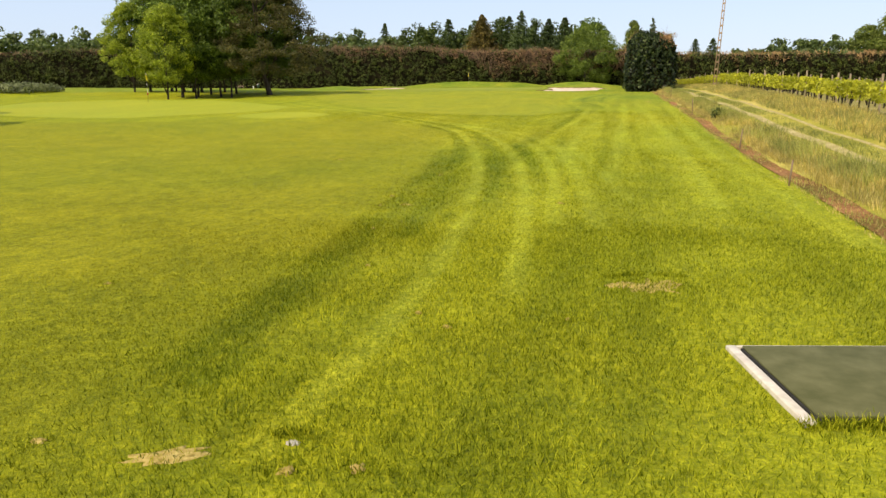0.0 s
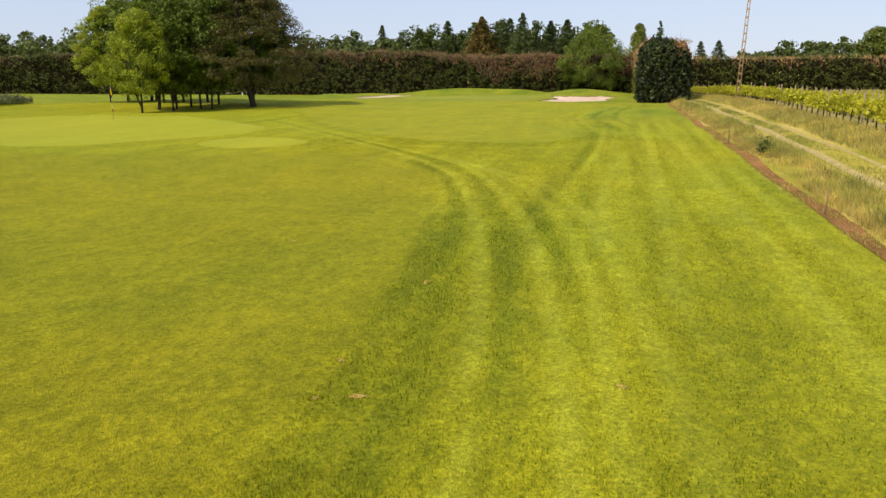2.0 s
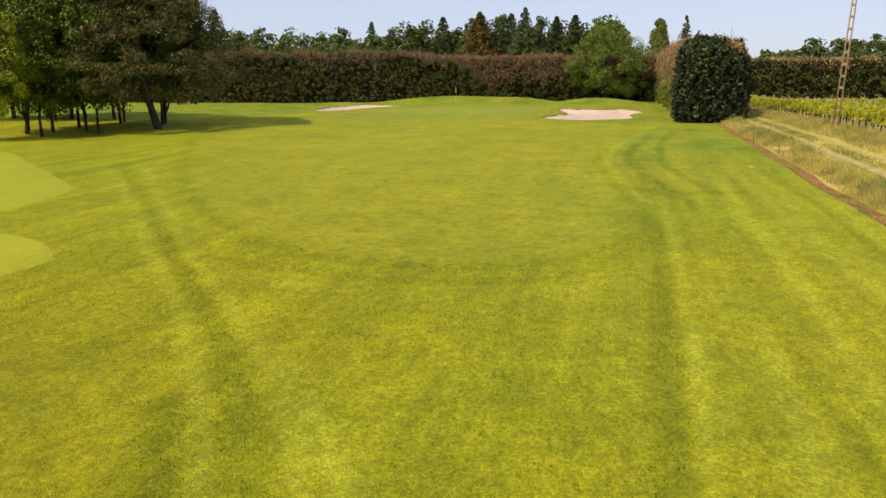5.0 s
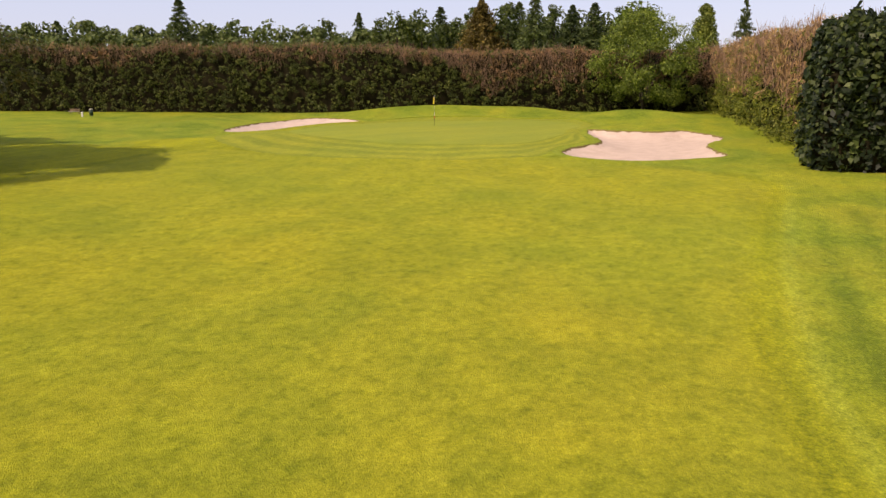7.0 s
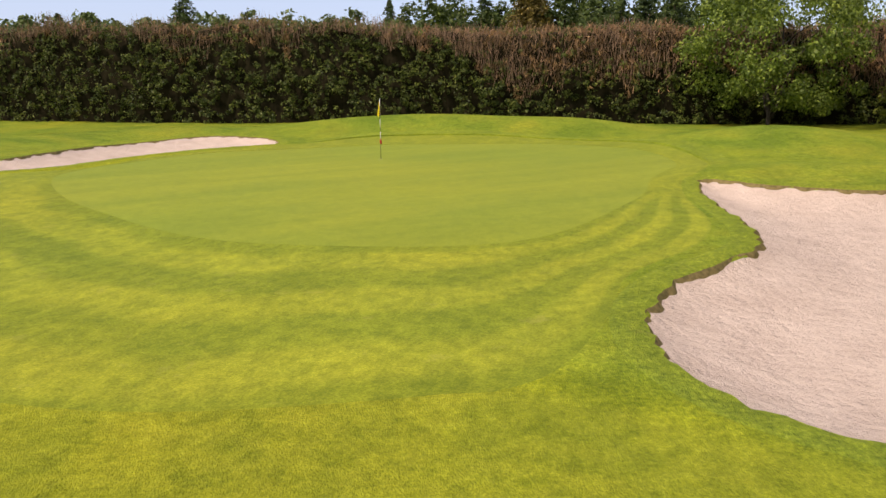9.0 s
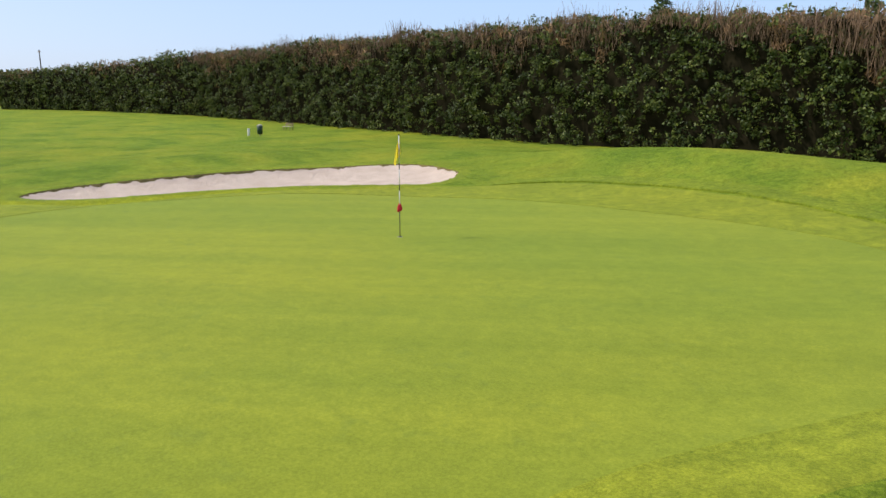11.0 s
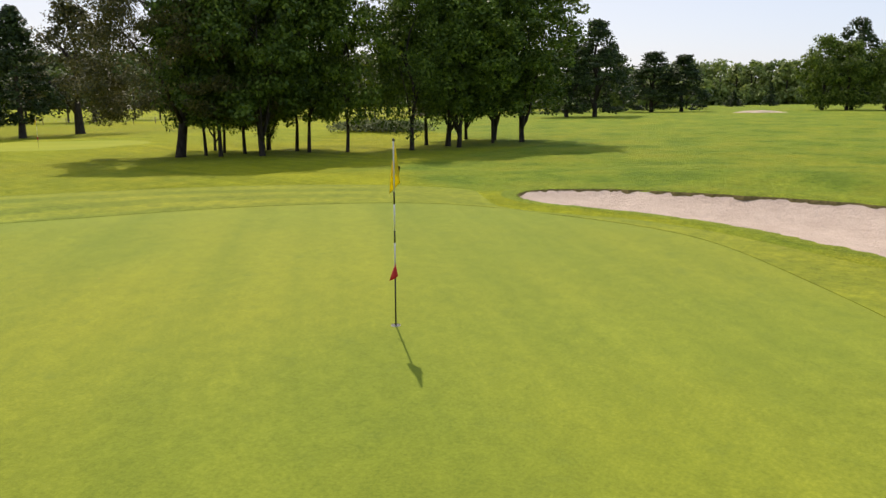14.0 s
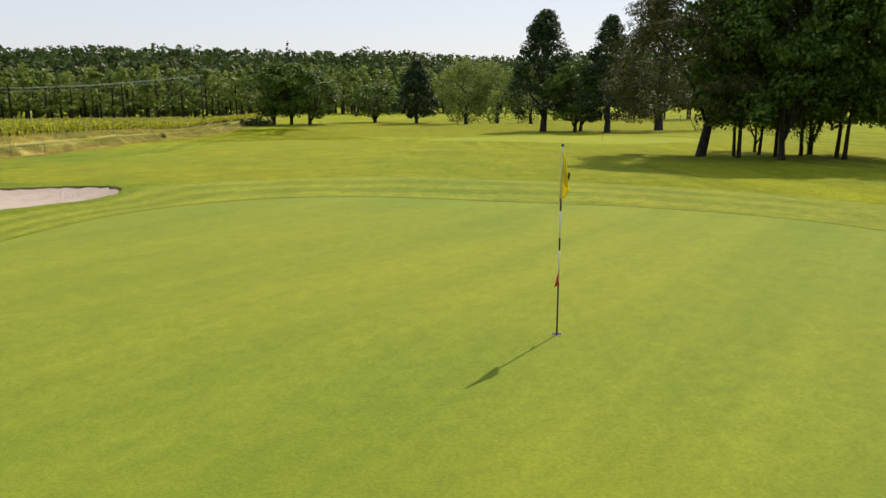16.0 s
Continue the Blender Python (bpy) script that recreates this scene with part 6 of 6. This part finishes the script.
def tee_mat():
    ob = holder("tee_mat", 1.86, -96.62, land_at(1.86, -96.6) - 0.035, "worn olive-grey artificial turf mat in a pale kerb", "tee mat")
    bm = bmesh.new()
    box(bm, 0.02, 0.0, 0.03, 1.42, 1.26, 0.05, 0.008)
    part("rubber_base", bm, RUBBER, ob, "black rubber base of the mat")
    bm = bmesh.new()
    box(bm, 0.025, 0.0, 0.065, 1.41, 1.25, 0.022, 0.006)
    part("turf_top", bm, MAT_TURF, ob, "worn olive-grey turf")
    for cx, cy, sx, sy in ((-0.75, 0.0, 0.075, 1.36), (0.8, 0.0, 0.075, 1.36), (0.02, 0.66, 1.46, 0.035)):
        bm = bmesh.new()
        box(bm, cx, cy, 0.01, sx, sy, 0.1, 0.008)
        part("kerb", bm, PALE_STONE, ob, "pale concrete kerb")
    return ob


tee_mat()


def divot(name, label, x, y, rx, ry, mat, seed, h=0.02, turn=0.0):
    """A low uneven clod or bare spot."""
    rng = np.random.default_rng(seed)
    ob = holder(name, x, y, land_at(x, y), label, name.replace("_", " "), "", turn)
    bm = bmesh.new()
    n, rings = 22, 5
    c = bm.verts.new((0, 0, h))
    prev = None
    wob = 0.9 + 0.45 * rng.uniform(-1, 1, n)
    for k in range(1, rings + 1):
        f = k / rings
        cur = [bm.verts.new((rx * f * wob[j] * math.cos(2 * math.pi * j / n), ry * f * wob[j] * math.sin(2 * math.pi * j / n), h * (1 - f ** 2) + rng.uniform(-0.3, 0.3) * h * (f < 1) - 0.03 * (f == 1))) for j in range(n)]
        for j in range(n):
            if prev is None:
                bm.faces.new((c, cur[j], cur[(j + 1) % n]))
            else:
                bm.faces.new((prev[j], cur[j], cur[(j + 1) % n], prev[(j + 1) % n]))
        prev = cur
    part("clod", bm, mat, ob)
    return ob


DIVOTS = [(-3.38, -97.6, 0.08, 0.05), (-1.89, -97.9, 0.08, 0.06), (-1.52, -97.86, 0.08, 0.06), (-1.36, -95.0, 0.06, 0.045), (-1.1, -95.4, 0.06, 0.045), (-4.58, -94.2, 0.06, 0.04), (-2.05, -93.2, 0.05, 0.04), (-0.04, -95.2, 0.05, 0.03),
          (-2.25, -88.0, 0.09, 0.06), (-1.94, -88.95, 0.18, 0.06), (-2.35, -89.0, 0.06, 0.05), (-1.44, -84.6, 0.16, 0.08), (0.75, -88.6, 0.12, 0.07), (-4.2, -81.8, 0.15, 0.06), (-6.67, -75.3, 0.06, 0.05), (2.32, -72.8, 0.1, 0.07), (12.36, -47.3, 0.45, 0.22), (-2.24, -91.0, 0.06, 0.05), (0.2, -5.1, 0.02, 0.015)]
for k, (x, y, rx, ry) in enumerate(DIVOTS):
    divot("divot", "dry brown clod of torn turf in the grass", x, y, 0.75 * rx, 0.75 * ry, CLOD, 150 + k, 0.022, 40 * k)
divot("bare_patch", "bare sandy patch worn in the grass", 0.93, -94.15, 0.42, 0.36, CLOD, 170, 0.008, 0)
divot("bare_patch", "strip of thin yellow turf", -2.6, -97.75, 0.28, 0.1, CLOD, 171, 0.008, 20)
divot("stone", "pale stone half sunk in the grass", -1.93, -97.58, 0.045, 0.03, STONE, 172, 0.02, 10)
divot("bunker_patch", "pale far sand bunker", -103.1, -7.9, 3.4, 1.3, SAND, 173, 0.25, 90)
lip = np.random.default_rng(174)
blades("turf", "sparse grass growing through the bare patch", 0.93 + lip.normal(0, 0.25, 700), -94.15 + lip.normal(0, 0.2, 700), 0.04, 0.010, TURF_BLADE, 177, 0.5)
near = np.array([d[:2] for d in DIVOTS[:18]])
pick = lip.integers(0, len(near), 1500)
blades("turf", "grass growing round the torn clods", near[pick, 0] + lip.normal(0, 0.06, 1500), near[pick, 1] + lip.normal(0, 0.05, 1500), 0.045, 0.010, TURF_BLADE, 179, 0.5)
lx = lip.uniform(0.46, 1.4, 900)
lx = lx[np.sin(lx * 9 + 1) + np.sin(lx * 23) + lip.normal(0, 0.6, 900) > -0.5]
blades("turf_edge", "dark overhanging grass at the bare patch", lx, -93.7 + 0.04 * np.sin(lx * 8) + lip.normal(0, 0.035, len(lx)), 0.05, 0.012, TURF_BLADE, 175, 0.5)
blades("turf_edge", "grass grown over the near edge of the mat", lip.uniform(1.05, 2.7, 1500), -97.3 + lip.normal(0, 0.03, 1500), 0.075, 0.011, TURF_BLADE, 178, 0.4)
blades("turf_edge", "dark tuft of grass by the stone", -1.96 + lip.normal(0, 0.08, 260), -97.46 + lip.normal(0, 0.04, 260), 0.045, 0.012, TURF_BLADE, 176, 0.4)


def stake(x, y, h, lean, mat=WOOD, label="thin wooden stake at the course's edge"):
    ob = holder("stake", x, y, land_at(x, y), label, "stake")
    bm = bmesh.new()
    tube(bm, [(0, 0, -0.1), (lean * 0.5, 0, h * 0.5), (lean, 0.02, h)], [0.022, 0.02, 0.017], 7)
    part("shaft", bm, mat, ob)
    bm = bmesh.new()
    tube(bm, [(lean, 0.02, h), (lean, 0.02, h + 0.015)], [0.019, 0.008], 7)
    part("tip", bm, mat, ob)


for x, y, h, lean in ((7.3, -79.1, 0.6, 0.06), (10.6, -63.5, 0.85, -0.02), (14.96, -43.6, 0.85, 0.02), (15.6, -38.9, 0.9, 0.0), (5.55, -86.6, 0.5, 0.05)):
    stake(x, y, h, lean)


def lattice_pole():
    """A leaning concrete pole: two legs with steps between."""
    x, y = 20.05, -38.0
    ob = holder("utility_pole", x, y, land_at(x, y) - 0.1, "leaning concrete utility pole with openings like a ladder", "utility pole")
    ob.matrix_basis = ob.matrix_basis @ pose(0, 0, 0, -1, 2.7, -12)
    for s in (-1, 1):
        bm = bmesh.new()
        tube(bm, [(s * 0.125, 0, 0), (s * 0.095, 0, 5), (s * 0.06, 0, 11.5)], [0.04, 0.036, 0.03], 6)
        part("leg", bm, CONCRETE, ob)
    for k in range(19):
        z = 0.4 + k * 0.58
        w = 0.122 - 0.0057 * z
        bm = bmesh.new()
        box(bm, 0, 0, z, w * 2, 0.05, 0.13, 0.008)
        part("rung", bm, CONCRETE, ob)
    for k in range(4):
        bm = bmesh.new()
        tube(bm, [(-0.16, 0, 8.6 + k * 0.35), (-0.30, 0, 8.6 + k * 0.35), (-0.32, 0, 8.72 + k * 0.35)], [0.018, 0.018, 0.035], 6)
        part("insulator", bm, BLACK_PAINT, ob, "dark insulator on a bracket")


lattice_pole()


def wire_pole(x, y, h, label):
    ob = holder("utility_pole", x, y, land_at(x, y) - 0.1, label, "utility pole")
    bm = bmesh.new()
    tube(bm, [(0, 0, 0), (0, 0, h)], [0.14, 0.09], 9)
    part("pole", bm, BARK, ob)
    bm = bmesh.new()
    box(bm, 0, 0, h - 0.3, 1.4, 0.1, 0.1, 0.01)
    part("cross_arm", bm, WOOD, ob)
    return ob


wp = wire_pole(8.2, -110.5, 7.2, "dark wooden pole with sagging wires by the vineyard")
for k, (dx, z) in enumerate(((-0.6, 7.4), (-0.2, 7.5), (0.2, 7.5), (0.6, 7.4), (0, 6.9))):
    bm = bmesh.new()
    tube(bm, [(dx + 70 * f, -30 * f, z - 9.0 * f * (1 - f) + 1.0 * f) for f in np.linspace(0, 1, 14)], [0.018] * 14, 4)
    part("wire", bm, WIRE, wp, "thin sagging wire")
bm = bmesh.new()
tube(bm, [(0, 0, 7.0), (9.5, -1.0, 0.2)], [0.02, 0.02], 4)
part("stay_wire", bm, WIRE, wp, "straight stay wire")
wire_pole(-135.2, 29.9, 9.4, "tall pole behind the long hedge")
wire_pole(-137.5, 14.9, 4.3, "short pole before the domed tree")


def bench(x, y, turn):
    ob = holder("bench", x, y, land_at(x, y), "weathered wooden bench before the hedge", "bench", "", turn)
    ob.matrix_basis = ob.matrix_basis @ Matrix.Diagonal((0.62, 0.62, 0.6, 1))
    for k in range(3):
        bm = bmesh.new()
        box(bm, 0, -0.16 + k * 0.15, 0.45, 1.6, 0.12, 0.04, 0.008)
        part("seat_slat", bm, STONE, ob, "pale seat slat")
    for k in range(2):
        bm = bmesh.new()
        box(bm, 0, 0.27 + 0.03 * k, 0.62 + k * 0.17, 1.6, 0.04, 0.12, 0.008)
        part("back_slat", bm, WOOD, ob)
    for s in (-1, 1):
        bm = bmesh.new()
        box(bm, s * 0.65, -0.12, 0.21, 0.07, 0.07, 0.44, 0.008)
        part("front_leg", bm, WOOD, ob)
        bm = bmesh.new()
        box(bm, s * 0.65, 0.29, 0.42, 0.07, 0.06, 0.84, 0.008, (-4, 0, 0))
        part("back_leg", bm, WOOD, ob)


bench(-36.6, 19.6, 4)


def litter_bin(x, y):
    ob = holder("litter_bin", x, y, land_at(x, y), "dark green litter bin with a pale lid", "bin")
    ob.matrix_basis = ob.matrix_basis @ Matrix.Diagonal((0.7, 0.7, 0.85, 1))
    bm = bmesh.new()
    tube(bm, [(0, 0, 0.12), (0, 0, 0.75)], [0.24, 0.27], 16)
    part("body", bm, DARK_GREEN, ob)
    bm = bmesh.new()
    tube(bm, [(0, 0, 0.75), (0, 0, 0.8), (0, 0, 0.86)], [0.28, 0.27, 0.1], 16)
    part("lid", bm, STONE, ob, "pale rounded lid")
    bm = bmesh.new()
    box(bm, 0, 0, 0.06, 0.1, 0.1, 0.14, 0.01)
    part("foot", bm, STONE, ob)


litter_bin(-32.5, 15.0)
ob = holder("tee_marker", -33.1, 14.5, land_at(-33.1, 14.5), "small white post beside the bin", "marker post")
bm = bmesh.new()
box(bm, 0, 0, 0.2, 0.13, 0.13, 0.42, 0.02)
part("post", bm, WHITE_PAINT, ob)
bm = bmesh.new()
box(bm, 0, 0, 0.43, 0.15, 0.15, 0.05, 0.015)
part("cap", bm, WHITE_PAINT, ob)


def house(x, y, turn, w, d, h, label, wall=None, tiles=None):
    ob = holder("house", x, y, land_at(x, y), label, "house", "", turn)
    bm = bmesh.new()
    box(bm, 0, 0, h / 2, w, d, h)
    part("wall", bm, wall or HOUSE_WALL, ob, smooth=False)
    bm = bmesh.new()
    rise = 0.22 * d
    vs = [bm.verts.new(p) for p in ((-w / 2 - 0.4, -d / 2 - 0.4, h), (w / 2 + 0.4, -d / 2 - 0.4, h), (w / 2 + 0.4, d / 2 + 0.4, h), (-w / 2 - 0.4, d / 2 + 0.4, h), (-w / 2 - 0.4, 0, h + rise), (w / 2 + 0.4, 0, h + rise))]
    for f in ((0, 1, 5, 4), (2, 3, 4, 5), (1, 2, 5), (3, 0, 4), (3, 2, 1, 0)):
        bm.faces.new([vs[k] for k in f])
    roof = part("roof", bm, tiles or ROOF_TILE, ob, "pale sheet roof" if tiles else "clay tile roof", False)
    storeys = 2 if h > 4 else 1
    if storeys == 2:
        bm = bmesh.new()
        box(bm, w * 0.25, 0.4, h + rise, 0.7, 0.6, 1.0, 0.03)
        part("chimney", bm, HOUSE_WALL, roof, smooth=False)
    for i in range(3):
        for j in range(storeys):
            bm = bmesh.new()
            box(bm, -w / 2 + w * (i + 0.5) / 3, -d / 2 - 0.01, 1.4 + j * 2.1, 1.0, 0.1, 1.3, 0.02)
            win = part("window", bm, WINDOW_DARK, ob, "dark window", False)
            bm = bmesh.new()
            box(bm, -w / 2 + w * (i + 0.5) / 3, -d / 2 - 0.06, 0.7 + j * 2.1, 1.2, 0.14, 0.08, 0.01)
            part("sill", bm, PALE_STONE, win, smooth=False)


house(-169.6, 24.6, 90, 8, 7, 4.4, "brick house with a clay tile roof beyond the hedge")
house(-163.8, 24.8, 90, 3.6, 3, 2.8, "low brick outbuilding with a tile roof")
house(-122.0, -72.0, 50, 9, 5, 2.6, "low grey shed behind the trees", CONCRETE, PALE_STONE)


# fence along the western woods
def fence(x0, y0, x1, y1, n):
    ob = holder("fence", 0, 0, 0, "low wire fence with thin posts", "fence")
    bm = bmesh.new()
    box(bm, 0, 0, 0.55, 0.08, 0.08, 1.2, 0.01)
    me = bpy.data.meshes.new("post")
    bm.to_mesh(me)
    bm.free()
    me.materials.append(WOOD)
    pts = []
    for k in range(n + 1):
        x, y = x0 + (x1 - x0) * k / n, y0 + (y1 - y0) * k / n
        z = land_at(x, y)
        pts.append((x, y, z))
        under(new("post", me), ob).matrix_basis = pose(x, y, z)
    for hgt in (0.5, 0.8, 1.05):
        bm = bmesh.new()
        tube(bm, [(x, y, z + hgt) for x, y, z in pts], [0.02] * len(pts), 4)
        part("wire", bm, STONE, ob)


fence(-60, -108, -104, -70, 18)
fence(-104, -70, -124, -36, 14)
fence(-124, 9, -128, 21, 6)
